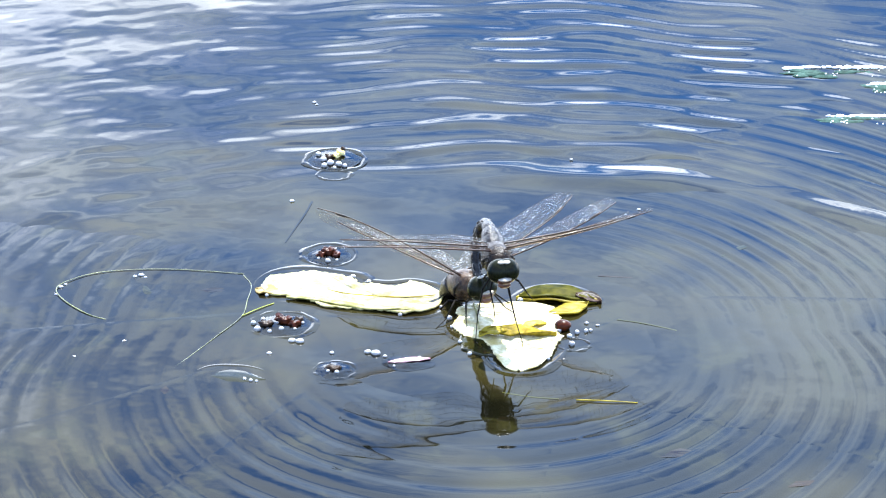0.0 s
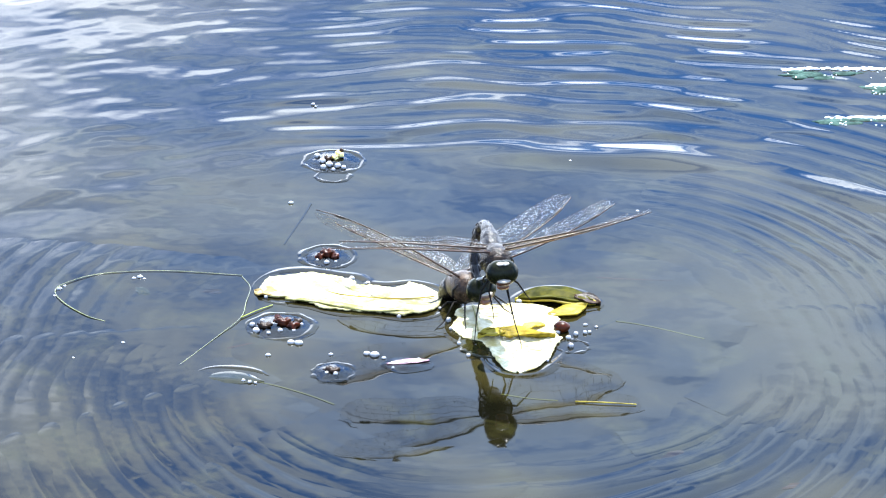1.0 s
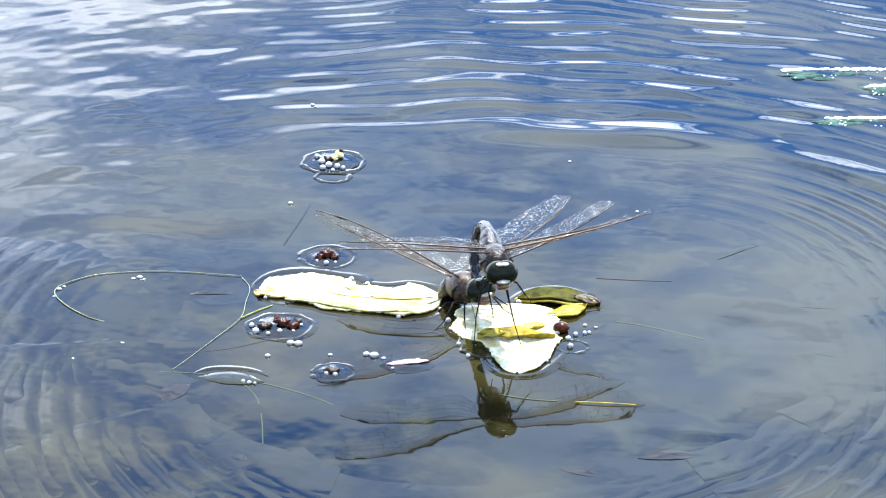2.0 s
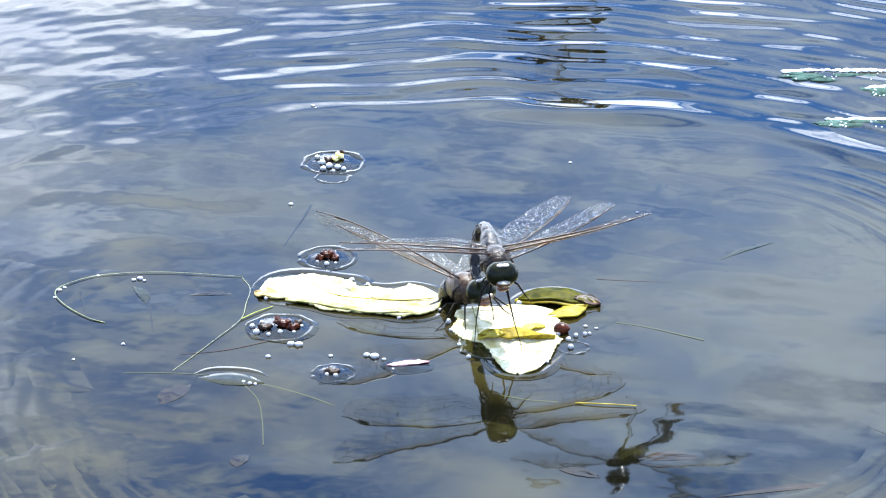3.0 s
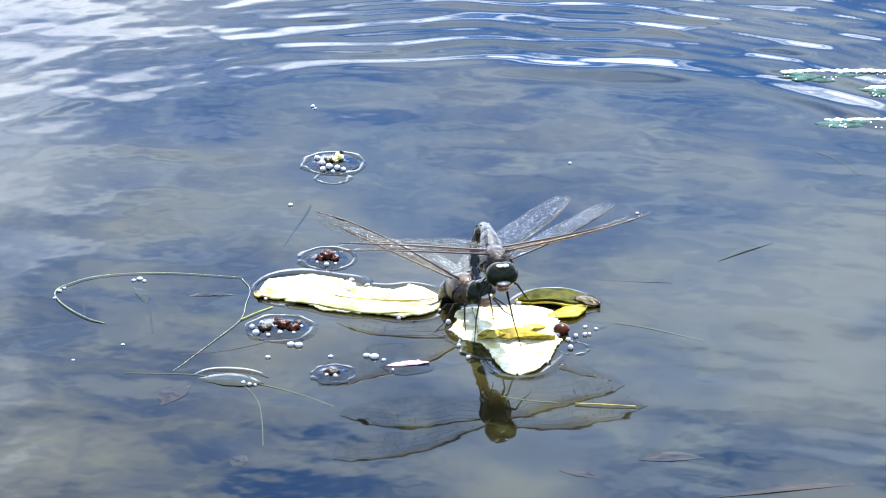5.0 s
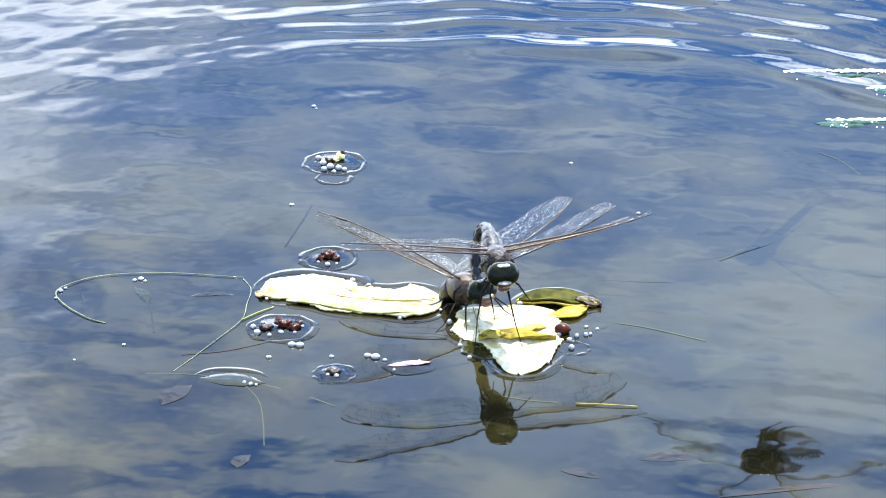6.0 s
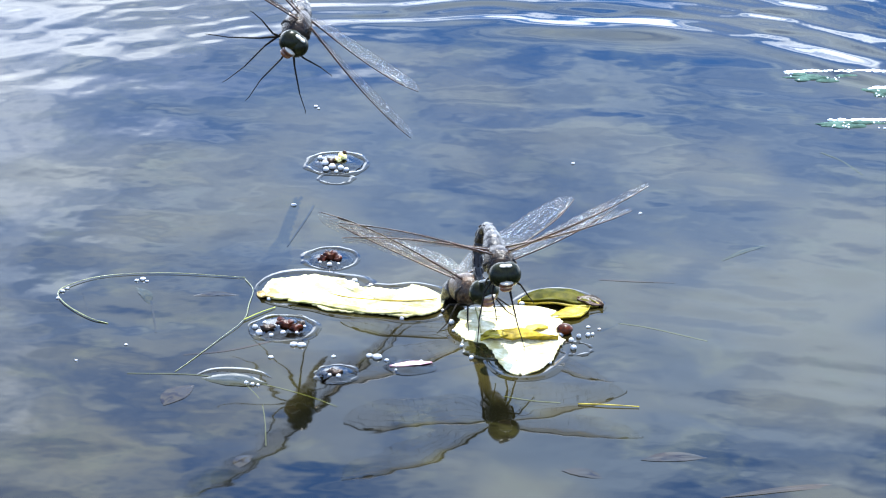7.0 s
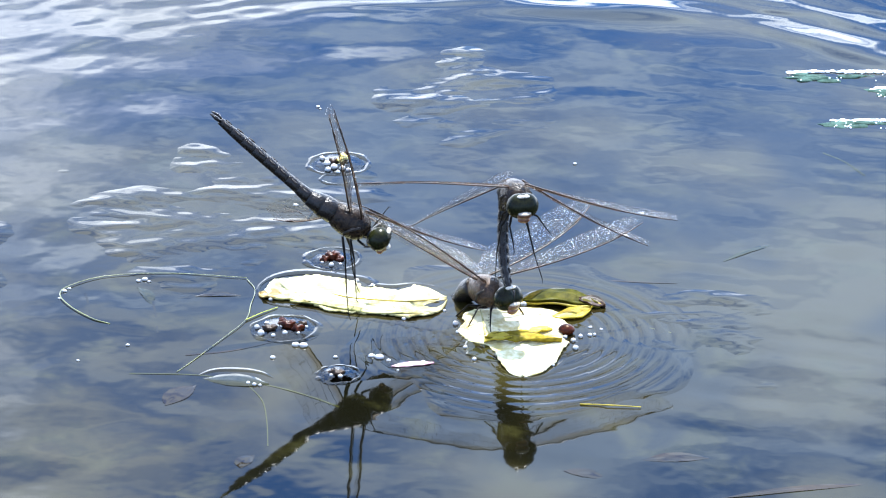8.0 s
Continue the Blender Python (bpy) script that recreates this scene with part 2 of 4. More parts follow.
def part(name, bm, mat, parent, label="", at=None):
    """Links a bmesh, or a mesh already finished, as one mesh object under a thing or a part."""
    ob = new(name, bm if isinstance(bm, bpy.types.Mesh) else finish(bm, mat, name))
    ob.parent = parent
    if at is not None:
        ob.matrix_basis = at
    return tagged(ob, label)


def thing(name, label, category, at=None, group="", kind=""):
    ob = new(name)
    ob.empty_display_size = 0.01
    if at is not None:
        ob.matrix_basis = at
    return tagged(ob, label, category, group, kind)


def rings(bm, loops, closed=True, caps=True):
    """Skins a row of vertex loops."""
    made = [[bm.verts.new(p) for p in loop] for loop in loops]
    for a, b in zip(made, made[1:]):
        n = len(a)
        for i in range(n if closed else n - 1):
            bm.faces.new((a[i], a[(i + 1) % n], b[(i + 1) % n], b[i]))
    if caps and closed:
        bm.faces.new(made[0][::-1])
        bm.faces.new(made[-1])
    return made


def tube(bm, pts, radii, n=6):
    pts = [Vector(p) for p in pts]
    loops = []
    for i, p in enumerate(pts):
        d = (pts[min(i + 1, len(pts) - 1)] - pts[max(i - 1, 0)]).normalized()
        u = d.cross(Vector((0.13, 0.21, 1.0))).normalized()
        w = d.cross(u)
        r = radii[i] if isinstance(radii, (list, tuple)) else radii
        loops.append([p + r * (math.cos(a) * u + math.sin(a) * w) for a in (2 * math.pi * k / n for k in range(n))])
    rings(bm, loops)


def smooth_line(pts, steps=6):
    """Catmull-Rom through a few points."""
    p = [Vector(q) for q in pts]
    p = [2 * p[0] - p[1], *p, 2 * p[-1] - p[-2]]
    out = []
    for a, b, c, d in zip(p, p[1:], p[2:], p[3:]):
        for k in range(steps):
            s = k / steps
            out.append(0.5 * (2 * b + (c - a) * s + (2 * a - 5 * b + 4 * c - d) * s * s + (3 * b - a - 3 * c + d) * s ** 3))
    return out + [p[-2]]


def loft_y(bm, sections, n=14):
    """Oval sections along y: (y, middle z, half width, half height)."""
    rings(bm, [[(rx * math.cos(a), y, z + rz * math.sin(a)) for a in (2 * math.pi * k / n for k in range(n))]
               for y, z, rx, rz in sections])


def blob(bm, c, r, seg=10, rough=0.0, seed=0.0):
    """A round lump, its surface pushed about by noise."""
    r = (r, r, r) if isinstance(r, (int, float)) else r
    made = bmesh.ops.create_uvsphere(bm, u_segments=seg, v_segments=max(5, seg * 2 // 3), radius=1.0)["verts"]
    for v in made:
        k = 1 + rough * noise.noise(v.co * 1.7 + Vector((seed, seed * 0.7, 3.1)))
        v.co = Vector(c) + Vector((v.co.x * r[0] * k, v.co.y * r[1] * k, v.co.z * r[2] * k))


def basis(at, ahead, up=(0, 0, 1)):
    """A pose whose y axis points ahead."""
    y = Vector(ahead).normalized()
    x = y.cross(Vector(up)).normalized()
    z = x.cross(y)
    m = Matrix((x, y, z)).transposed().to_4x4()
    m.translation = at
    return m


# ---- water, bed ----
def graded(lo, hi, step, far):
    """Even steps from lo to hi, then ever wider ones out to far on both sides."""
    line = [lo + step * i for i in range(int((hi - lo) / step) + 1)]
    grow, a, b = step, [], []
    x, y = line[0], line[-1]
    while y < far:
        grow *= 1.5
        x, y = x - grow, y + grow
        a.append(x)
        b.append(y)
    return np.array(a[::-1] + line + b)


def sheet(name, xs, ys, height, mat):
    gx, gy = np.meshgrid(xs, ys)
    gz = height(gx, gy)
    co = np.stack([gx, gy, gz], -1).reshape(-1, 3) * MM
    w, h = len(xs), len(ys)
    i = (np.arange(h - 1)[:, None] * w + np.arange(w - 1)[None, :]).reshape(-1)
    faces = np.stack([i, i + 1, i + w + 1, i + w], 1)
    me = bpy.data.meshes.new(name)
    me.from_pydata(co.tolist(), [], faces.tolist())
    me.materials.append(mat)
    for p in me.polygons:
        p.use_smooth = True
    return new(name, me)


def swell(x, y, seed, size):
    """Smooth wandering field of about unit size, from a handful of sines."""
    r = np.random.RandomState(seed)
    out = np.zeros_like(x)
    for _ in range(9):
        a, k, ph = r.uniform(0, 2 * math.pi), 2 * math.pi / size * r.uniform(0.6, 1.5), r.uniform(0, 6.28)
        out += np.sin(k * (x * math.cos(a) + y * math.sin(a)) + ph)
    return out / 3.0


def step01(v, lo, hi):
    s = np.clip((v - lo) / (hi - lo), 0, 1)
    return s * s * (3 - 2 * s)


def calm(x, y):
    return 0.060 * swell(x, y, 5, 46) + 0.010 * swell(x, y * 1.2, 6, 24) + (0.002 + 0.012 * step01(x, 30, 90)) * swell(x * 0.6, y * 1.2 + 0.2 * x, 41, 17)


def water_height(x, y):
    cx, cy = 20.0, -60.0
    r = np.hypot(x - cx, y + 165.0) - 105.0 + 2.2 * swell(x, y, 3, 90)
    far = step01(y - cy, -20, 90)
    near_end = 1 - step01(np.hypot(x, y), 600, 1500)
    train = step01(r, 112, 135) * far * near_end
    dash = 0.45 + 0.95 * swell(x * 1.25, y * 2.6, 8, 62)
    # long waves on the inside of the train, shorter ones ahead of them
    lam = np.clip(22.0 - 0.09 * (r - 119.0), 11.0, 24.0)
    phase = np.where(r < 241.0, -2 * math.pi / 0.09 * np.log(lam / 22.0), 2 * math.pi / 0.09 * math.log(2.0) + 2 * math.pi * (r - 241.0) / 11.0)
    train = train * (1 - 0.6 * step01(-x, 10, 110)) * (1 - 0.55 * np.exp(-((x + 42) / 40.0) ** 2) * step01(y, 90, 150)) * (1 - 0.35 * step01(x, 95, 170)) * (1 - 0.7 * step01(x, 85, 135) * step01(y, 165, 205))
    wave = train * np.clip(dash, 0.15, 1.35) * lam * (0.0085 + 0.004 * step01(x, -40, 60)) * np.sin(phase)
    wave += train * 0.045 * np.sin(2 * math.pi * (r + 0.12 * x) / 9.5 + swell(x, y, 12, 60))
    lead = np.exp(-((r - 119) / 8.0) ** 2) * far * near_end * step01(x, -12, 60) * np.clip(0.7 + 0.8 * swell(x, y * 0.4, 22, 80), 0, 1.4)
    wave *= 1 - 0.6 * step01(-x, 35, 95)
    billow = (0.05 * swell(x, y * 1.4, 51, 34) + 0.012 * swell(x, y * 1.4, 52, 13)) * step01(-x, 25, 85) * step01(y, -20, 60) * near_end
    return wave + billow + 0.7 * lead + calm(x, y) * near_end


bed = sheet("ground", graded(-260, 260, 8, 400000), graded(-420, 420, 8, 400000),
            lambda x, y: -150 + 5 * swell(x, y, 31, 120) + 1.2 * swell(x, y, 32, 34), mud_mat)
tagged(bed, "dark olive mud bed of a shallow pond", "pond bed", kind="structure")
water = sheet("water", graded(-205, 205, 2.4, 400000), graded(-370, 262, 1.5, 400000), water_height, water_mat)
tagged(water, "rippled pond water mirroring blue sky and cloud", "water", kind="structure")


# ---- dragonflies ----
def wing_edges(hind):
    """Leading and trailing edge along the span s in 0..1, in millimetres."""
    length, chord = (47.5, 14.0) if hind else (51.5, 10.6)

    def lead(s):
        return 1.6 * math.sin(math.pi * min(1, s * 1.1)) - 3.2 * max(0, s - 0.82) ** 1.5 * 10

    def trail(s):
        if hind:
            wide = chord * (0.42 + 0.58 * min(1, s / 0.22) ** 0.7) if s < 0.22 else chord * (1 - 0.36 * ((s - 0.22) / 0.78) ** 1.6)
        else:
            wide = chord * (0.28 + 0.72 * min(1, s / 0.55) ** 0.8) if s < 0.55 else chord * (1 - 0.12 * ((s - 0.55) / 0.45))
        tip = math.sqrt(max(0.0, 1 - max(0, (s - 0.76) / 0.24) ** 2))
        return lead(s) - wide * max(0.02, tip)

    return length, lead, trail


def wing_meshes(hind):
    length, lead, trail = wing_edges(hind)
    rnd = random.Random(5 + hind)
    nu, nv = 34, 9

    def at(s, c):
        y = lead(s) + (trail(s) - lead(s)) * c
        z = 0.9 * math.sin(math.pi * s) - 2.2 * c * c * s + 0.35 * (1 if int(c * (nv - 1) + 0.5) % 2 else -1) * (1 - c) * (1 - s * 0.6)
        return Vector((s * length, y, z + 0.8 * s * s * math.sin(5 * c + 3 * s)))

    skin = bmesh.new()
    rings(skin, [[at(i / nu, j / (nv - 1)) for j in range(nv)] for i in range(nu + 1)], closed=False)
    veins = bmesh.new()
    tube(veins, [at(i / nu, 0) for i in range(nu + 1)], [0.34 - 0.2 * i / nu for i in range(nu + 1)], 5)
    for c, r0, s0, s1 in ((0.14, 0.30, 0, 0.97), (0.30, 0.20, 0, 0.92), (0.48, 0.15, 0.02, 0.9), (0.66, 0.13, 0.03, 0.86), (0.84, 0.11, 0.05, 0.8), (1.0, 0.11, 0.03, 1.0)):
        tube(veins, [at(s0 + (s1 - s0) * k / 16, min(1, c + 0.05 * math.sin(k * 0.5) * (c < 0.9))) for k in range(17)],
             [0.36 * r0 * (1 - 0.5 * k / 16) for k in range(17)], 3)
    for k in range(95):
        s, lane = rnd.uniform(0.05, 0.95), rnd.choice((0.0, 0.14, 0.30, 0.48, 0.66, 0.84))
        c1 = {0.0: 0.14, 0.14: 0.30, 0.30: 0.48, 0.48: 0.66, 0.66: 0.84, 0.84: 1.0}[lane]
        tube(veins, [at(s, lane), at(min(1, s + 0.012), c1)], 0.03, 3)
    mark = bmesh.new()
    tube(mark, [at(s, 0.06) + Vector((0, 0, 0.1)) for s in (0.80, 0.82, 0.86, 0.88)], [0.12, 0.34, 0.34, 0.12], 5)
    return finish(skin, wing_mat, "wing"), finish(veins, vein_mat, "veins"), finish(mark, vein_mat, "wing_spot")


WINGS = {False: wing_meshes(False), True: wing_meshes(True)}
ROOT = {("fore", 1): Vector((2.6, 2.2, 4.6)), ("fore", -1): Vector((-2.6, 2.2, 4.6)),
        ("hind", 1): Vector((2.6, -2.2, 4.4)), ("hind", -1): Vector((-2.6, -2.2, 4.4))}


def wing_pose(which, side, lift, sweep=0.0, twist=0.0, back=0.0):
    """A wing in its dragonfly's space: raised by lift, swept forward by sweep, tipped back by back, in degrees."""
    m = Matrix.Translation(ROOT[which, side] * MM) @ pose(0, 0, 0, back) @ pose(0, 0, 0, 0, -lift * side, sweep * side) @ pose(0, 0, 0, twist)
    return m if side > 0 else m @ pose(0, 0, 0, 0, 180, 0)


def wing_to(body, which, side, tip, chord=(0, 1, 0.2), normal=None):
    """A wing in its dragonfly's space that reaches towards a place given in the world, in millimetres."""
    inv = body.inverted()
    root = ROOT[which, side] * MM
    x = (inv @ V(*tip) - root).normalized()
    y = Vector(chord)
    if normal:
        y = (inv.to_3x3() @ Vector(normal)).cross(x)
        y = y if y.y > 0 else -y
    z = x.cross(y).normalized()
    y = z.cross(x)
    m = Matrix((x, y, z)).transposed().to_4x4()
    m.translation = root
    return m


def leg_mesh(points, name="leg"):
    bm = bmesh.new()
    pts = [Vector(p) for p in points]
    tube(bm, [pts[0], pts[0].lerp(pts[1], 0.5), pts[1]], [0.42, 0.44, 0.32], 6)
    tube(bm, [pts[1], pts[1].lerp(pts[2], 0.5), pts[2]], [0.3, 0.27, 0.21], 6)
    tube(bm, [pts[2], pts[3], pts[3] + (pts[3] - pts[2]) * 0.18 + Vector((0.5, 0.6, 0))], [0.2, 0.15, 0.08], 5)
    for k in range(5):
        q = pts[1].lerp(pts[2], 0.15 + 0.17 * k)
        tube(bm, [q, q + Vector((0.5, -0.9, -0.7))], [0.1, 0.04], 3)
    return bm


def head_parts(dragonfly, tilt=0.0):
    bm = bmesh.new()
    blob(bm, (0, -0.9, -0.4), (4.2, 3.0, 3.7), 14)
    tube(bm, [(0, -5.0, -0.2), (0, -2.5, -0.2)], [1.5, 1.9], 8)
    head = part("head", bm, body_mat, dragonfly, "dark head with large eyes", pose(0, 10.2 * MM, 0, tilt))
    for s in (-1, 1):
        e = bmesh.new()
        blob(e, (s * 1.25, 0.0, 0.4), (4.0, 3.6, 4.1), 22)
        part("eye", e, eye_mat, head, "glossy dark olive eye")
    f = bmesh.new()
    blob(f, (0, 2.5, -1.7), (2.5, 1.6, 1.6), 14)
    blob(f, (0, 2.2, -3.4), (2.1, 1.3, 1.3), 14)
    part("face", f, face_mat, head, "shiny tan face")
    b = bmesh.new()
    blob(b, (0, 3.3, -0.9), (2.2, 1.5, 0.6), 12)
    part("brow", b, head_highlight_mat, head, "shiny brow, paled for the sun's highlight on it")
    c = bmesh.new()
    blob(c, (-0.8, 1.3, 4.1), (1.3, 0.9, 0.5), 10)
    blob(c, (0.8, 1.3, 4.1), (1.3, 0.9, 0.5), 10)
    part("crown", c, head_highlight_mat, head, "crown bump between the eyes, paled for the sun's highlight")
    return head


def thorax_part(dragonfly, mat):
    bm = bmesh.new()
    loft_y(bm, ((6.2, 0.3, 1.4, 1.6), (5.2, 0.2, 3.2, 3.4), (3.2, 0.1, 4.5, 4.8), (0.5, 0.3, 5.0, 5.4), (-2.5, 0.2, 4.7, 5.2), (-5.0, 0.2, 4.1, 4.6), (-7.2, 0.3, 3.3, 3.6)), 18)
    for k in range(150):
        a, y = random.uniform(0, 6.283), random.uniform(-5, 5)
        r = 4.6 * (1 - 0.012 * y * y)
        p = Vector((r * math.cos(a), y, 0.2 + r * 1.06 * math.sin(a)))
        tube(bm, [p, p + Vector((math.cos(a) * 0.9, 0.4, math.sin(a) * 0.9))], [0.10, 0.03], 3)
    thorax = part("thorax", bm, mat, dragonfly, "bulky hairy thorax")
    for s in (-1, 1):
        st = bmesh.new()
        tube(st, [(s * 4.2, 3.0, 2.2), (s * 5.05, 0.8, 0.4), (s * 4.5, -1.0, -2.6)], [0.35, 0.6, 0.35], 6)
        part("side_stripe", st, band_mat, thorax, "pale stripe")
    return thorax


def segment_mesh(i):
    """One of ten abdomen segments, along -y from its front end."""
    bm = bmesh.new()
    w = (3.9, 3.7, 2.5, 1.95, 1.85, 1.85, 1.85, 1.8, 1.7, 1.5)[i]
    n = (3.8, 2.7, 1.98, 1.85, 1.85, 1.85, 1.8, 1.72, 1.52, 1.2)[i]
    loft_y(bm, ((0.35, 0, w * 0.86, w * 0.86), (0, 0, w, w), (-2.2, 0, (w + n) * 0.5, (w + n) * 0.5), (-4.4, 0, n * 1.02, n * 1.02), (-4.9, 0, n * 0.94, n * 0.94)), 12)
    if i == 9:
        for s in (-1, 1):
            tube(bm, [(s * 0.7, -4.4, 0.3), (s * 1.2, -6.5, 0.4), (s * 1.0, -8.8, 0.2)], [0.5, 0.75, 0.25], 6)
    return bm


SEGMENTS = [finish(segment_mesh(i), body_mat, "abdomen_segment") for i in range(10)]


def mark_mesh(i):
    bm = bmesh.new()
    w = (3.3, 2.9, 2.1, 2.0, 2.05, 2.1, 2.15, 2.1, 1.9, 1.6)[i]
    for s in (-1, 1):
        tube(bm, [(s * w * 0.62, -0.9, w * 0.72), (s * w * 0.72, -2.2, w * 0.66), (s * w * 0.6, -3.6, w * 0.72)], [0.15, 0.34, 0.15], 5)
    return bm


MARKS = [finish(mark_mesh(i), band_mat, "abdomen_mark") for i in range(10)]
STRAIGHT = [(0, -6.6 - 4.75 * i, 0.2 + 0.02 * i * i) for i in range(11)]
# straight behind the thorax, then bent upwards from the third segment on
COCKED = [(0, -6.6 - 4.75 * min(i, 2) - 4.62 * max(i - 2, 0), 0.2 + 0.2 * min(i, 2) + 1.0 * max(i - 2, 0)) for i in range(11)]
RAISED = [(0, -6.6 - 4.3 * i, 0.3 + 0.06 * i * i + 0.9 * i) for i in range(11)]


def along(line, count=11):
    """Places at even distances along a bent line."""
    pts = smooth_line(line, 10)
    run = [0.0]
    for a, b in zip(pts, pts[1:]):
        run.append(run[-1] + (b - a).length)
    out = []
    for k in range(count):
        d = run[-1] * k / (count - 1)
        j = max(i for i in range(len(run)) if run[i] <= d + 1e-9)
        j = min(j, len(pts) - 2)
        f = (d - run[j]) / max(1e-9, run[j + 1] - run[j])
        out.append(pts[j].lerp(pts[j + 1], f))
    return out


def segment_poses(line):
    """Poses of the ten segments along a bent line in the dragonfly's space, in millimetres."""
    p = along(line)
    return [basis(Vector(a) * MM, Vector(a) - Vector(b), (0.0, 0.35, 1)) for a, b in zip(p, p[1:])]


def dragonfly(name, label, at, abdomen, legs, group="dragonflies on the pond", tilt=0.0, chest=thorax_mat):
    ob = thing(name, label, "dragonfly", at, group)
    kit = {"thing": ob, "wings": {}, "segments": []}
    thorax_part(ob, chest)
    kit["head"] = head_parts(ob, tilt)
    for i, m in enumerate(segment_poses(abdomen)):
        s = part("abdomen_segment", SEGMENTS[i], None, ob, at=m)
        part("abdomen_mark", MARKS[i], None, s, "pale side marks")
        kit["segments"].append(s)
    for which in ("fore", "hind"):
        for side in (1, -1):
            skin, veins, mark = WINGS[which == "hind"]
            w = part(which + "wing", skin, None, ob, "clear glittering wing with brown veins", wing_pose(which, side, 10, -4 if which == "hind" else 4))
            part("vein_net", veins, None, w)
            part("wing_spot", mark, None, w, "brown spot")
            kit["wings"][which, side] = w
    kit["legs"] = [(part("leg", leg_mesh(pts), leg_mat, ob), Vector(pts[0]) * MM, Vector(pts[3]) - Vector(pts[0])) for pts in legs]
    return kit


PERCH_LEGS = [[(-2.2, 4.5, -3.2), (-5.5, 8.0, -4.5), (-8.0, 8.5, -8.5), (-9.6, 9.0, -10.5)], [(2.2, 4.5, -3.6), (3.8, 8.0, -7.0), (2.6, 7.5, -13), (2.4, 8.0, -16)],
              [(-2.2, 2.4, -4.2), (-2.8, 7.0, -10), (-4.4, 8.0, -18), (-6.2, 10.0, -25)], [(2.4, 2.0, -4.4), (5.6, 4.2, -8.0), (7.2, 3.6, -17), (8.0, 4.4, -25)],
              [(-2.4, -0.8, -4.6), (-3.6, -3.0, -6.4), (-3.4, -5.5, -9), (-3.8, -7.0, -11)], [(2.4, -0.8, -4.6), (3.6, -3.0, -6.4), (3.4, -5.5, -9), (3.8, -7.0, -11)]]
LOW_LEGS = [[(s * 2.2, 4.5, -3.6), (s * 5.5, 8.0, -3.5), (s * 7.5, 10.0, -8.0), (s * 9.0, 12.5, -10)] for s in (-1, 1)] + \
           [[(s * 2.4, 2.0, -4.4), (s * 7.0, 3.5, -3.0), (s * 12.0, 4.5, -8.0), (s * 16.0, 5.5, -9.5)] for s in (-1, 1)] + \
           [[(s * 2.4, -0.8, -4.6), (s * 6.0, -3.0, -4.0), (s * 10.0, -6.0, -8.5), (s * 13.0, -9.0, -10)] for s in (-1, 1)]
FLY_LEGS = [[(s * 2.0, 4.6, -3.4), (s * 6.5, 7.0, -3.0), (s * 12.0, 8.0, -1.0), (s * 15.5, 8.5, -0.4)] for s in (-1, 1)] + \
           [[(s * 2.4, 2.4, -4.4), (s * 7.5, 4.0, -9.0), (s * 14.5, 5.0, -14.5), (s * 19.0, 5.5, -17.0)] for s in (-1, 1)] + \
           [[(s * 2.2, -0.4, -4.8), (s * 3.5, 1.0, -11.5), (s * 3.4, 2.0, -21.0), (s * 4.4, 3.0, -27.0)] for s in (-1, 1)]

FEMALE_REST = basis(V(7.0, -47.5, 7.6), (0.5, -0.8, 0.28))
FEMALE_END = basis(V(13.0, -49, 7.6), (0.62, -0.76, 0.12), (0.1, 0, 1))
female = dragonfly("female_dragonfly", "brown female dragonfly laying eggs beside a floating leaf", FEMALE_REST,
                   ((0, -6.6, 0.2), (0, -12, -3), (0, -20, -10), (0, -30, -19), (0, -38, -28)), LOW_LEGS, chest=brown_thorax_mat)
FEMALE_TIPS = {("fore", -1): (53.3, -38, 31), ("hind", -1): (41, -18, 24), ("fore", 1): (-44.3, -40, 34.6), ("hind", 1): (-36.3, -22, 18.2)}
for key, tip in FEMALE_TIPS.items():
    female["wings"][key].matrix_basis = wing_to(FEMALE_REST, key[0], key[1], tip, (0, 1, 0.25), (0.0, 0.16, 1.0) if key[1] < 0 or key[0] == "hind" else None)

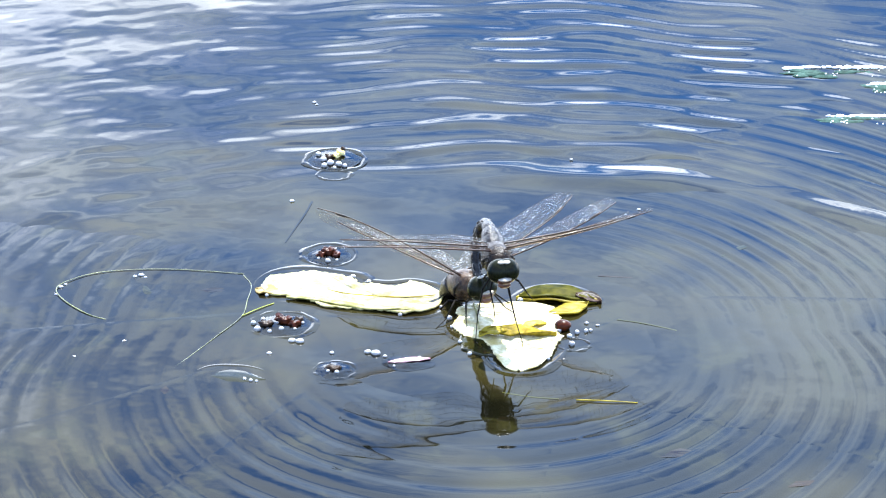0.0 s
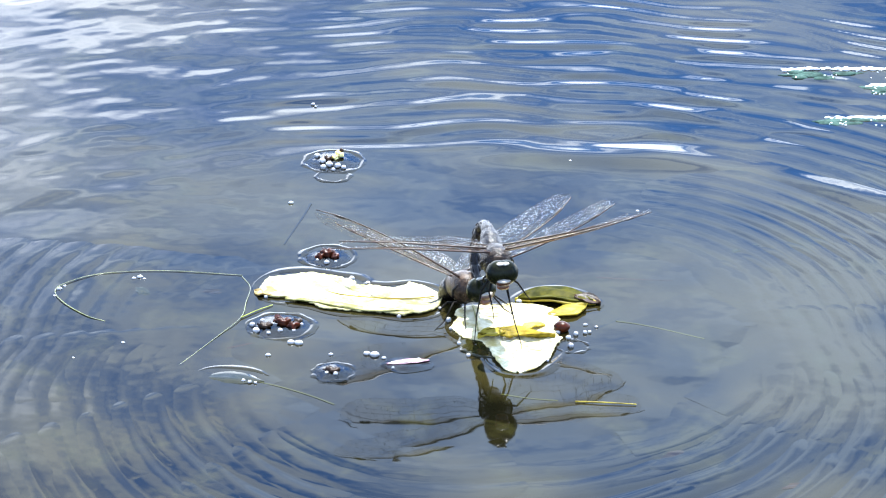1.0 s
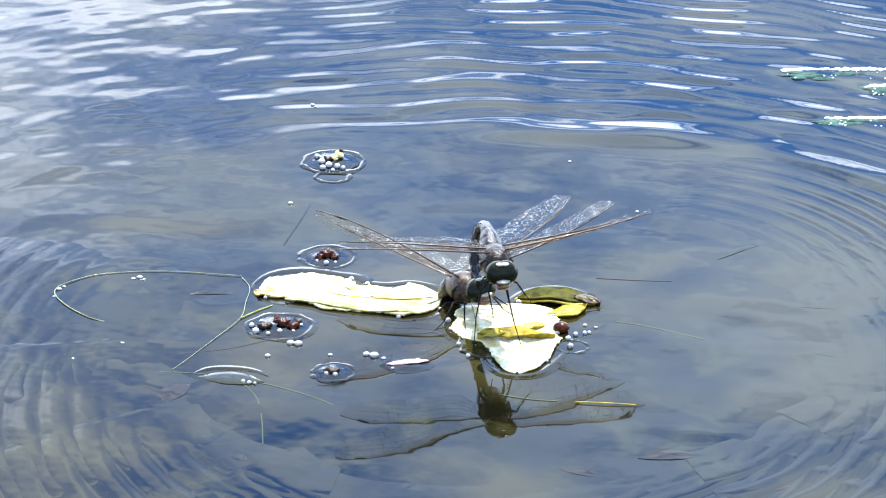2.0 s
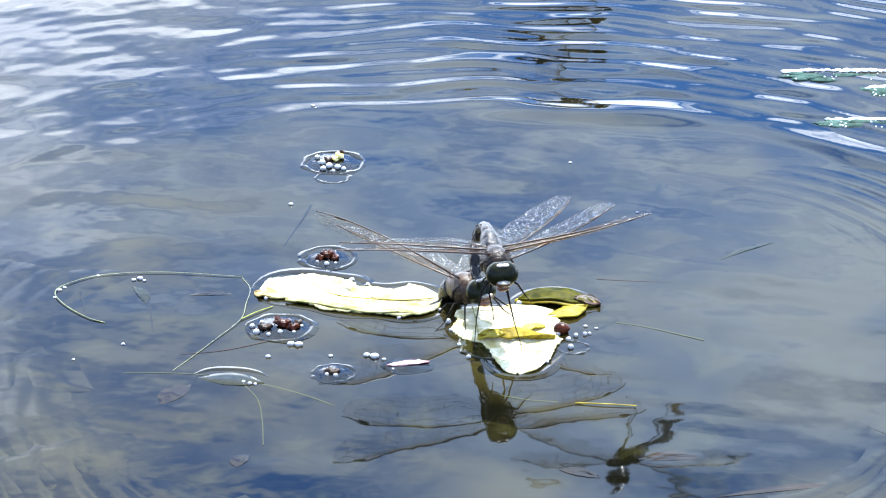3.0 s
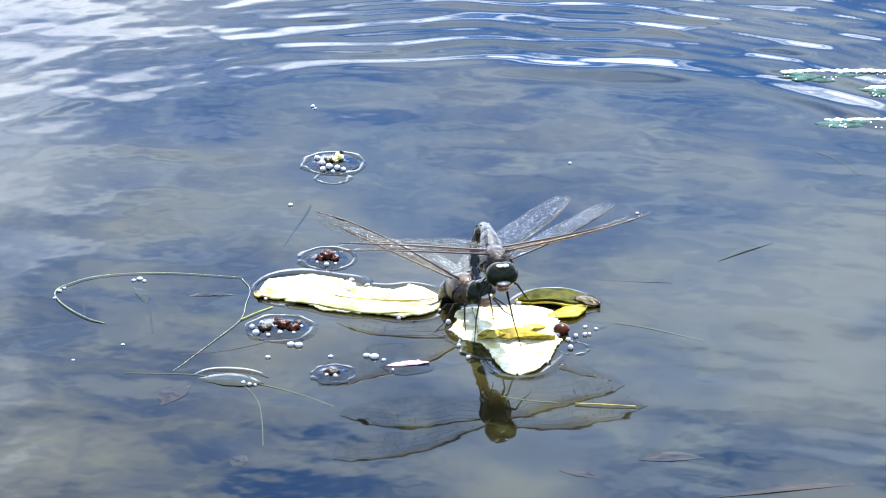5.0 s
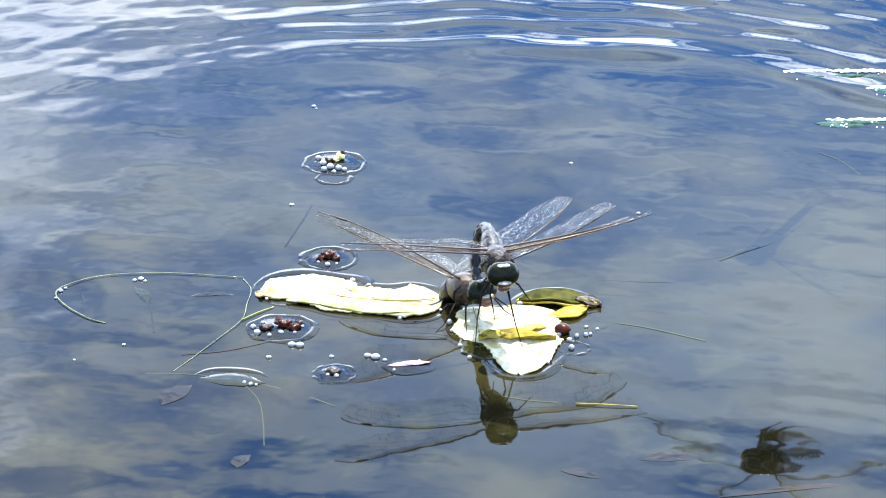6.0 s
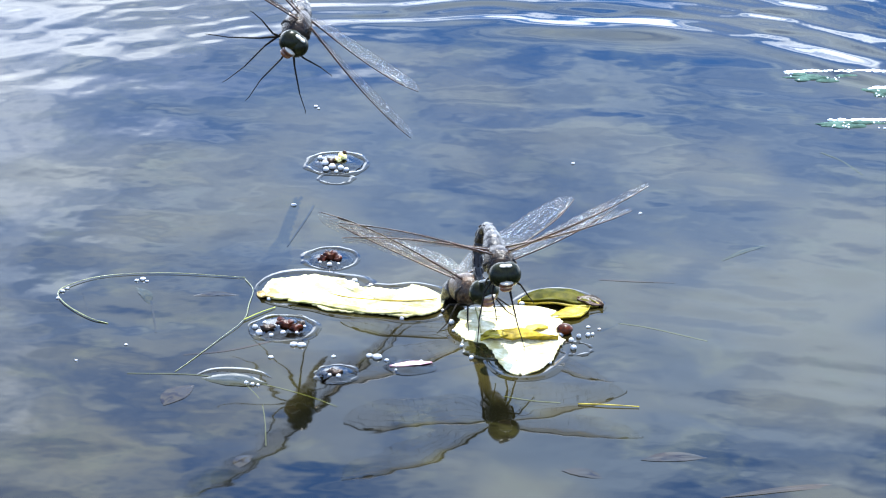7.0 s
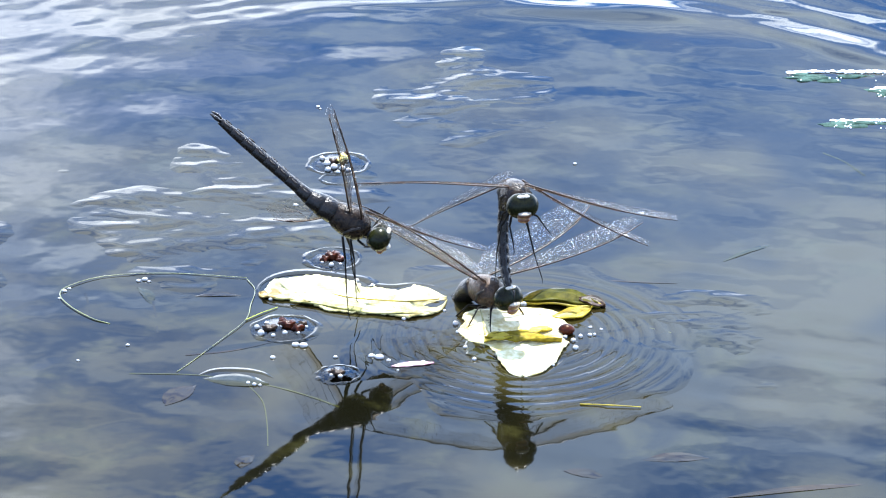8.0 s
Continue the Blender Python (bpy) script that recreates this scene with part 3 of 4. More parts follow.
# the male holds her by the neck with the tip of his abdomen: thorax, heading, and the bend of the abdomen in the world
MALE = ((0.0, (16.9, -68.0, 26.5), (0.161, -0.985, 0.060), ((15.8, -61.5, 26.4), (14.2, -51, 30), (12.5, -43, 27.5), (10.5, -41, 20.5), (10.2, -45.5, 14), (11.8, -53, 11))),
        (7.0, (16.9, -68.4, 26.8), (0.161, -0.985, 0.060), ((15.8, -61.9, 26.7), (14.2, -51, 30), (12.5, -43, 27.5), (10.5, -41, 20.5), (10.2, -45.5, 14), (11.8, -53, 11))),
        (7.2, (16.8, -68.5, 27.9), (0.161, -0.985, 0.060), ((15.7, -62.0, 27.8), (14.2, -50.5, 31), (12.6, -43, 28.5), (10.8, -41, 21), (10.4, -45.5, 14.5), (11.8, -53, 11))),
        (7.4, (17.0, -66.2, 30.6), (0.161, -0.985, 0.060), ((15.9, -59.6, 30.5), (14.6, -50, 33.5), (13, -42.5, 31), (11.2, -41, 23), (11, -45.5, 15.5), (12.2, -53, 11.3))),
        (7.6, (17.4, -65.6, 31.9), (0.161, -0.985, 0.060), ((16.3, -59.0, 31.8), (15, -50, 35.5), (13.8, -43, 33), (12.6, -41.5, 24), (12.6, -46, 16), (14, -54, 11.7))),
        (7.8, (18.8, -55.7, 37.4), (0.161, -0.984, 0.080), ((17.7, -49.2, 37.2), (16.5, -44, 34), (15.6, -42, 28), (15.4, -43.5, 21.5), (15.8, -48.5, 16), (17, -55, 12))),
        (8.0, (21.6, -52.1, 43.0), (0.201, -0.974, 0.100), ((20.2, -45.6, 42.6), (19, -40.5, 39), (18, -39, 31), (17.8, -41.5, 23), (18.2, -47.5, 16.5), (19.5, -55.5, 12.5))))


def male_body(row):
    return basis(V(*row[1]), row[2])


def male_bend(row):
    inv = male_body(row).inverted()
    return [inv @ V(*p) * 1000 for p in row[3]]


male = dragonfly("male_dragonfly", "dark male dragonfly clasping the female by her neck", male_body(MALE[0]), male_bend(MALE[0]), PERCH_LEGS, tilt=-6)

# the newcomer and a second one that only passes: thorax and heading (head minus tail)
VISITOR = ((0.0, (420, 300, 120), (-55, -10, -2)), (1.7, (250, 262, 115), (-52, -25, -4)), (2.4, (150, 205, 112), (-40, -45, -5)),
           (2.8, (96, 137, 110), (-25, -55, -8)), (3.0, (66, 52, 110), (-25, -58, -6)), (3.2, (38, 26, 124), (-15, -60, -2)), (3.6, (100, -80, 200), (20, -58, 8)),
           (4.2, (260, -190, 190), (58, -10, 5)), (4.9, (275, -110, 140), (30, 52, -10)), (5.4, (245, -30, 108), (-58, 14, -8)), (5.8, (163.1, 0.4, 98.0), (-42, -38, -14)),
           (6.0, (116.8, 43.5, 103.0), (-24, -51, -22)), (6.2, (74.1, 53.0, 98.5), (-16, -54, -22)), (6.5, (-3.9, 71.5, 95.6), (-16, -55, -18)), (6.7, (-29.2, 53.0, 84.0), (-14, -57, -13)),
           (6.8, (-37.9, 42.1, 78.3), (-12.0, -58.0, -9.0)), (7.0, (-50.4, 22.3, 71.3), (-5.0, -59.0, -9.0)), (7.2, (-54.1, 5.0, 64.0), (3.0, -58.0, -9.9)),
           (7.4, (-53.6, -13.9, 55.5), (12.0, -57.0, -12.0)), (7.5, (-46.0, -26.0, 49.5), (26.0, -46.0, -19.0)), (7.6, (-45.5, -29.7, 49.5), (28.0, -45.0, -20.0)), (7.7, (-37.6, -41.0, 40.8), (55.0, -30.0, -13.0)),
           (7.8, (-34.0, -48.6, 35.2), (55.0, -20.0, -20.0)), (8.0, (-31.2, -52.5, 34.0), (55.0, -7.0, -31.0)))
PASSER = ((0.0, (-620, 345, 70), (60, 4, 0)), (1.7, (-330, 352, 64), (60, 3, 0)), (2.8, (-4, 353, 60), (60, -8, 0)), (3.0, (56, 338, 60), (60, -4, 0)),
          (3.2, (117, 338, 60), (60, 4, 2)), (3.4, (178, 346, 60), (60, 6, 2)), (4.0, (360, 365, 70), (60, 8, 6)), (8.0, (1500, 520, 180), (60, 8, 6)))
visitor = dragonfly("flying_dragonfly", "dark dragonfly flying in over the water, legs dangling", basis(V(*VISITOR[0][1]), VISITOR[0][2]), STRAIGHT, [[Vector(p) * (1.0 + 0.04 * i) for i, p in enumerate(leg)] for leg in FLY_LEGS])
passer = dragonfly("passing_dragonfly", "dark dragonfly flying low past the leaves", basis(V(*PASSER[0][1]), PASSER[0][2]), RAISED, FLY_LEGS)


# ---- floating leaves ----
def leaf_mesh(spine, width, curl=1.5, wave=0.6, seed=1.0, thick=0.5, nu=30, nv=9, ragged=0.08, rib=0.35):
    """A blade along a spine: width(s) gives its half width; its edges rise by curl."""
    line = along(spine, nu + 1)
    bm = bmesh.new()
    top, low = [], []
    for i, p in enumerate(line):
        d = (line[min(i + 1, nu)] - line[max(i - 1, 0)])
        n = Vector((-d.y, d.x, 0)).normalized()
        s = i / nu
        row = []
        for j in range(nv):
            c = 2 * j / (nv - 1) - 1
            w = width(s, c) * (1 + ragged * (1.4 * noise.noise(Vector((s * 7 + seed, c * 1.3, seed))) + 0.5 * noise.noise(Vector((s * 27, c * 2, seed))) + 0.45 * noise.noise(Vector((s * 71, c * 2, seed + 3)))))
            z = curl * abs(c) ** 2.2 + wave * noise.noise(Vector((s * 4 + seed, c * 1.5, 0))) - rib * math.exp(-(c / 0.12) ** 2)
            row.append(p + n * (w * c) + Vector((0, 0, z)))
        top.append(row)
        low.append([q - Vector((0, 0, thick)) for q in row])
    if thick:
        rings(bm, [[*a, *b[::-1]] for a, b in zip(top, low)])
    else:
        rings(bm, top, closed=False)
    return bm


def oval(full, sharp=2.0, lo=0.05):
    return lambda s, c: max(lo, full * (1 - abs(2 * s - 1) ** sharp))


def profile(places, low, high):
    """Half widths of an uneven blade on its two sides, between a few places along its spine."""
    return lambda s, c: float(np.interp(s, places, low if c < 0 else high))


def vein_line(pts, r=0.3):
    bm = bmesh.new()
    tube(bm, smooth_line(pts, 5), r, 5)
    return bm


long_leaf = thing("floating_leaf", "long pale mottled leaf floating curled on the water", "leaf", group="leaves on the water")
LONG_SPINE = ((-59.5, -36, 0.6), (-50, -32, 0.7), (-41, -34, 0.8), (-31, -39, 0.8), (-20, -40.5, 0.7), (-10, -41, 0.7), (-0.5, -39, 0.5))
LONG_SIDES = profile((0, 0.03, 0.1, 0.2, 0.33, 0.42, 0.46, 0.5, 0.68, 0.84, 0.93, 0.97, 1), (3, 5, 8.5, 10.2, 10.0, 10.0, 10.4, 10.6, 10.2, 12.2, 9.5, 5.5, 0.8), (2.5, 4.5, 9, 11.6, 10.4, 12.2, 12.0, 8.2, 8.6, 11.6, 9.0, 5, 0.8))
part("blade", leaf_mesh(LONG_SPINE, LONG_SIDES, 0.25, 1.0, 2.3, ragged=0.2, nu=90, nv=15), pale_mat, long_leaf, "pale mottled blade")
part("midrib", vein_line(((-58, -37.5, 0.6), (-45, -34.5, 0.9), (-31, -39.6, 0.9), (-14, -42.0, 0.9), (-3, -40, 0.7)), 0.22), yellow_mat, long_leaf)
part("folded_edge", leaf_mesh(((-52, -42.0, 1.2), (-38, -45.2, 1.3), (-24, -50.0, 1.3), (-8, -52.0, 1.1)), oval(1.5, 3.0, 0.3), 0.1, 0.6, 4.9, ragged=0.4), leaf_edge_mat, long_leaf, "yellow-green folded edge")
part("brown_end", leaf_mesh(((-62.5, -34.5, 0.3), (-59, -36, 0.8), (-55, -36.5, 0.9)), oval(3.6, 2.0, 0.3), 0.3, 0.6, 6.1, nu=10, ragged=0.3), brown_mat, long_leaf, "brown decayed end")

round_leaf = thing("round_leaf", "bleached cream leaf lying flat on the water", "leaf", group="leaves on the water")
ROUND_SPINE = ((18.8, -46.0, 0.7), (20.3, -60, 0.8), (21.6, -76, 0.8), (24.0, -94.5, 0.6))
ROUND_SIDES = profile((0, 0.05, 0.13, 0.29, 0.42, 0.48, 0.52, 0.7, 0.83, 0.93, 0.98, 1), (10.5, 14, 16.5, 17.8, 16.4, 13.5, 8.6, 6.9, 6.6, 4.8, 3.2, 1.5), (10, 13.5, 15.6, 16.8, 16.2, 16.4, 15.8, 14.2, 11.2, 7.8, 4.6, 1.5))
part("blade", leaf_mesh(ROUND_SPINE, ROUND_SIDES, 0.2, 0.8, 5.1, ragged=0.14, nu=70, nv=17), cream_mat, round_leaf, "bleached cream blade")
part("drowned_lobe", leaf_mesh(((7, -66, 0.32), (11, -75, 0.34), (17.5, -84, 0.3)), oval(6.5, 2.2, 0.6), 0.05, 0.2, 3.1, ragged=0.2), murk_leaf_mat, round_leaf, "grey-green lobe awash in water")
# strip coloured in where the male's abdomen shadows the leaf
part("shadow_strip", vein_line(((9.5, -47, 1.0), (10.4, -55, 1.1), (11.2, -66, 1.0)), 0.3), leaf_edge_mat, round_leaf, "greenish strip put in for the male's shadow")
strip_leaf = thing("torn_leaf", "olive-yellow torn leaf lying across the cream leaf", "leaf", group="leaves on the water")
part("blade", leaf_mesh(((11, -70, 1.2), (19, -69.5, 2.2), (26, -69.5, 1.9), (36, -70.5, 1.3)), oval(3.2, 2.0, 0.4), 0.8, 1.0, 8.2, ragged=0.3), torn_mat, strip_leaf)
part("torn_flap", leaf_mesh(((11, -71.5, 1.4), (15, -70.0, 2.4), (20, -70.8, 2.4)), oval(2.6, 2.0, 0.3), 0.5, 0.6, 7.3, nu=12), yellow_mat, strip_leaf, "yellow torn flap")
part("frayed_tip", leaf_mesh(((25, -66.5, 1.8), (29, -63.5, 2.0), (33, -62.5, 1.4)), oval(2.2, 2.0, 0.2), 0.4, 0.6, 9.0, nu=12), yellow_mat, strip_leaf, "yellow frayed tip")

green_leaf = thing("green_leaf", "olive green leaf with yellow edges, half folded", "leaf", group="leaves on the water")
GREEN_SPINE = ((24.5, -42, 0.6), (32, -40, 1.6), (40, -41, 1.8), (49, -44.5, 0.6))
part("blade", leaf_mesh(GREEN_SPINE, oval(5.0, 2.0, 0.3), 1.0, 0.8, 3.7), green_mat, green_leaf)
part("rim", leaf_mesh(((23.5, -42.3, 0.1), (32, -40.4, 1.0), (40, -41.3, 1.2), (50, -44.8, 0.1)), oval(5.9, 2.0, 0.3), 0.9, 0.8, 3.9), yellow_mat, green_leaf, "yellow rim")
part("dry_tip", leaf_mesh(((43, -41.5, 1.6), (47.5, -43.5, 1.4), (51.5, -45.5, 0.8)), oval(3.0, 2.0, 0.3), 0.8, 0.6, 6.6, nu=10, nv=7), husk_mat, green_leaf, "dark dry tip")
part("underside", leaf_mesh(((34, -53.5, 0.5), (41, -51, 0.9), (47, -46.5, 0.8)), oval(3.6, 2.0, 0.3), 0.6, 0.5, 4.4), yellow_mat, green_leaf, "yellow lower half")


# ---- floating bits with their menisci ----
def ring_mesh(rx, ry, width=3.0, height=0.7, n=40, wob=0.08, seed=0.0, a0=0.0, a1=2 * math.pi, least=0.12, foot=0.08):
    """A low round ridge of water; between a0 and a1 only, with tapered ends, where these are given."""
    bm = bmesh.new()
    full = a1 - a0 > 6.28
    loops = []
    for k in range(n if full else n + 1):
        a = a0 + (a1 - a0) * k / n
        patchy = min(1.3, max(least, 0.6 + 1.3 * noise.noise(Vector((2.6 * math.cos(a) + 5 * seed, 2.6 * math.sin(a), 1.7 * seed)))))
        taper = patchy if full else max(0.02, math.sin(math.pi * k / n)) ** 0.7
        wobble = 1 + wob * noise.noise(Vector((2 * math.cos(a) + seed, 2 * math.sin(a), seed)))
        loop = []
        for j in range(7):
            u = j / 6
            r = (u - 0.5) * width * taper
            z = height * taper * 0.5 * (1 - math.cos(2 * math.pi * u)) + foot
            loop.append(((rx * wobble + r) * math.cos(a), (ry * wobble + r) * math.sin(a), z))
        loops.append(loop)
    if full:
        loops.append(loops[0])
        rings(bm, loops, closed=False)
        bmesh.ops.remove_doubles(bm, verts=bm.verts, dist=0.001)
    else:
        rings(bm, loops, closed=False)
    return bm


def rim_mesh(spine, width, gap, across, height, seed, least=0.3):
    """Raised water round a leaf, a little way off its outline."""
    line = along(spine, 41)
    sides = []
    for c in (-1, 1):
        side = []
        for i, p in enumerate(line):
            d = line[min(i + 1, 40)] - line[max(i - 1, 0)]
            side.append(p + Vector((-d.y, d.x, 0)).normalized() * c * width(min(0.96, max(0.04, i / 40)), c))
        sides.append(side)
    loop = sides[0] + sides[1][::-1]
    middle = sum(loop, Vector()) / len(loop)
    n = len(loop)
    for _ in range(3):
        loop = [(loop[i - 1] + 2 * loop[i] + loop[(i + 1) % n]) / 4 for i in range(n)]
    bm = bmesh.new()
    rows = []
    for i, p in enumerate(loop):
        d = (loop[(i + 1) % n] - loop[i - 1]).normalized()
        o = Vector((d.y, -d.x, 0))
        o = o if o.dot(p - middle) > 0 else -o
        big = min(1.3, max(least, 0.65 + 1.2 * noise.noise(Vector((p.x * 0.06, p.y * 0.06, seed)))))
        off = gap * (1 + 0.5 * noise.noise(Vector((p.x * 0.05, p.y * 0.05, seed + 4))))
        rows.append([(p.x + o.x * (off + (j / 6 - 0.5) * across * big), p.y + o.y * (off + (j / 6 - 0.5) * across * big), 0.08 + height * big * 0.5 * (1 - math.cos(2 * math.pi * j / 6))) for j in range(7)])
    rows.append(rows[0])
    rings(bm, rows, closed=False)
    bmesh.ops.remove_doubles(bm, verts=bm.verts, dist=0.001)
    return bm


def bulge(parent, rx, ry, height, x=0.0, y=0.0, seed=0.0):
    """Water heaped up round a floating bit; its dark reflection is put into the tint."""
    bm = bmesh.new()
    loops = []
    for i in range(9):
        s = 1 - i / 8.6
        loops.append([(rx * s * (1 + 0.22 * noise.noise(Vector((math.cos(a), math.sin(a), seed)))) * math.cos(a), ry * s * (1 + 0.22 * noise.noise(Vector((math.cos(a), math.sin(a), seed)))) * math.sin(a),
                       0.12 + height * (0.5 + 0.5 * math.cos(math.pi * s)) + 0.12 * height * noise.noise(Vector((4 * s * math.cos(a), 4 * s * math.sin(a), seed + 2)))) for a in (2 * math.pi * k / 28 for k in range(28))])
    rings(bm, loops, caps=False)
    part("bulge", bm, bulge_tint_mat, parent, "bulge of water, its dark reflection put in as tint", pose(x * MM, y * MM, 0))


def lumps(parent, name, mat, spots, label="", rough=0.9):
    for k, (x, y, z, r) in enumerate(spots):
        bm = bmesh.new()
        blob(bm, (0, 0, 0), (r * 1.1, r * 0.9, r * 0.75), 14, rough, k * 1.3 + r)
        part(name, bm, mat, parent, label, pose(x * MM, y * MM, z * MM, 0, 0, 40 * k))


def bubbles(parent, spots):
    for x, y, r in spots:
        bm = bmesh.new()
        r *= 0.75
        blob(bm, (0, 0, 0), (r, r, r * 0.9), 14)
        part("bubble", bm, bubble_mat, parent, "air bubble whitened for its sun glint", pose(x * MM, y * MM, r * 0.5 * MM))


bit = thing("floating_bud", "yellow bud and clear bubbles floating in a cluster", "plant debris", pose(-39 * MM, 72 * MM, 0), "bits on the water")
part("meniscus", ring_mesh(10.8, 10.0, 3.2, 0.26, seed=1.0, least=0.45), water_mat, bit)
part("meniscus", ring_mesh(6.0, 5.0, 2.4, 0.2, seed=2.0, least=0.5), water_mat, bit, at=pose(0, -13 * MM, 0))
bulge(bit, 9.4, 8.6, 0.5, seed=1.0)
lumps(bit, "bud", bud_mat, ((2.0, 3.0, 1.4, 1.5), (0.4, 1.5, 1.0, 1.2)), "small yellow bud")
lumps(bit, "husk", husk_mat, ((2.6, 5.0, 2.2, 0.8), (-2.0, 1.0, 0.6, 1.8)))
bubbles(bit, ((-4, -1, 1.6), (-1.5, -4, 1.7), (1.5, -5, 1.5), (-3.6, -6, 1.4), (3.6, -6.2, 1.2), (-6, 4, 1.3), (0, -8, 1.0)))

bit = thing("floating_seed", "red-brown seed floating in a ring of raised water", "plant debris", pose(-38.8 * MM, -7.7 * MM, 0), "bits on the water")
part("meniscus", ring_mesh(9.2, 9.0, 3.2, 0.26, seed=3.0, least=0.5), water_mat, bit)
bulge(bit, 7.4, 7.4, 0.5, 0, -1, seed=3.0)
lumps(bit, "seed", seed_mat, ((0, 1.0, 0.8, 2.2), (-2.5, -0.5, 0.5, 1.6), (2.2, -1.0, 0.6, 1.5)), "red-brown seed")
bubbles(bit, ((-0.4, -5.4, 1.2), (2.6, -4.5, 0.7), (-3.6, -3.2, 0.7)))

bit = thing("floating_seeds", "dark red seeds and bubbles floating in a clump", "plant debris", pose(-53 * MM, -61 * MM, 0), "bits on the water")
part("meniscus", ring_mesh(11.0, 9.5, 3.2, 0.26, seed=5.0), water_mat, bit)
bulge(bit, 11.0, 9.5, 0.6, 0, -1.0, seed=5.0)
lumps(bit, "seed", seed_mat, ((1.5, 1.5, 0.9, 2.0), (4.2, -0.5, 0.7, 1.7), (-1.0, 4.2, 0.5, 1.6)), "dark red seed")
lumps(bit, "husk", husk_mat, ((-4.5, -0.5, 0.3, 2.0), (5.5, 3.0, 0.3, 1.5)))
bubbles(bit, ((0.2, -3.8, 1.2), (-3.5, -5.5, 1.0), (4.6, -3.6, 0.8), (-7.5, -4.0, 1.5), (-9.0, 0.5, 1.2), (-6.0, 3.5, 1.0), (7, 1, 0.8)))

bit = thing("small_seed", "small dark seed afloat in a ring of water", "plant debris", pose(-34.7 * MM, -93.5 * MM, 0), "bits on the water")
part("meniscus", ring_mesh(6.8, 6.2, 2.4, 0.2, seed=6.0), water_mat, bit)
bulge(bit, 6.6, 6.6, 0.5, 0, -0.5, seed=6.0)
lumps(bit, "husk", husk_mat, ((0, 0, 0.3, 1.9), (-1.8, 1.2, 0.3, 1.2)))
bubbles(bit, ((0.6, -2.2, 1.1), (-2.2, -1.4, 0.9)))

bit = thing("pink_petal", "narrow pink petal floating on the water", "petal", pose(-11.5 * MM, -88 * MM, 0), "bits on the water")
part("blade", leaf_mesh(((-6.5, -0.5, 0.3), (0, 0.6, 0.5), (7, 2.0, 0.3)), oval(1.5, 2.0, 0.2), 0.3, 0.2, 6.0, thick=0.2, nu=16, nv=7), petal_mat, bit)
bulge(bit, 8.5, 5.5, 0.4, 0, -1.0, seed=7.0)
bubbles(bit, ((3.5, 2.6, 0.9), (-4.5, -3.0, 0.6)))

bit = thing("sunken_leaf", "small green leaf hanging under a bulge of water", "leaf", pose(-67 * MM, -98 * MM, 0), "bits on the water")
part("blade", leaf_mesh(((-10.5, 1.5, 0.05), (0, 0.2, 0.42), (10.5, -2.4, 0.36)), oval(4.2, 2.0, 0.3), -0.2, 0.1, 7.7, rib=0.05, thick=0, nu=18, nv=7), murk_leaf_mat, bit, "dull green blade")
part("meniscus", ring_mesh(12.0, 6.5, 3.2, 0.28, 40, seed=8.0, a0=0.35, a1=3.0), water_mat, bit, at=pose(0, 1 * MM, 0, 0, 0, -8))
bubbles(bit, ((4.0, -2.2, 0.9), (6.0, -3.2, 0.9), (7.8, -3.6, 0.7)))

bit = thing("red_berry", "round dark red berry beside the cream leaf", "berry", pose(38.2 * MM, -64 * MM, 0), "bits on the water")
lumps(bit, "berry", seed_mat, ((0, 0, 1.4, 2.5),), "glossy dark red berry", 0.08)
bubbles(bit, ((4.5, -3.0, 1.1), (7.5, -2.0, 1.0), (9.0, -1.5, 0.8), (2.0, -6.0, 1.2), (2.6, -11.5, 1.3)))
part("meniscus", ring_mesh(5.2, 4.6, 1.7, 0.12, seed=9.0), water_mat, bit, at=pose(3.4 * MM, -11.5 * MM, 0))

bubbles(long_leaf, ((-60, -33, 1.2), (-60.5, -36.5, 1.0), (-58.5, -39.5, 0.9), (-30.5, -25.8, 1.3), (-14.5, -54.2, 1.0), (-43, -24.6, 0.8), (-1.2, -48, 0.8)))
bubbles(round_leaf, ((1.6, -57, 1.3), (2.4, -63, 0.9), (14.5, -46, 1.0), (19.5, -45.8, 0.8), (37, -66, 1.0), (5.0, -74, 1.0), (8, -82.5, 1.0), (33, -86, 0.8)))
bubbles(green_leaf, ((24.8, -43.5, 1.3), (47.5, -41.5, 0.9), (50, -43.5, 0.8)))


# specks of foam and single bubbles
for k, (x, y, r) in enumerate(((-147, -61, 0.9), (-103, -73, 0.5), (-48, 124, 0.6), (-47, 122, 0.4), (45, 72, 0.5), (67, 29, 0.5), (-49, -73, 1.0), (-46.5, -73.5, 1.1), (-22, -82, 1.2), (-24.5, -81, 0.9), (-56, -82, 0.7), (-118, -84, 0.4), (-53, 36, 0.7), (-103, -25, 0.6), (-101, -24, 0.8), (-99.5, -25.5, 0.5), (-127, -33, 0.7), (-125.5, -31, 0.5), (-128, -38.5, 0.5), (-36, -81.5, 0.6), (-19, -84, 0.6), (46, -60, 0.6), (49.5, -61.5, 0.5))):
    bm = bmesh.new()
    blob(bm, (0, 0, 0), (r * 1.3, r, r * 0.8), 12)
    ob = new("bubble", finish(bm, bubble_mat, "bubble"))
    ob.matrix_basis = pose(x * MM, y * MM, r * 0.3 * MM)
    tagged(ob, "small floating bubble whitened for its sun glint", "bubble", "specks on the water")


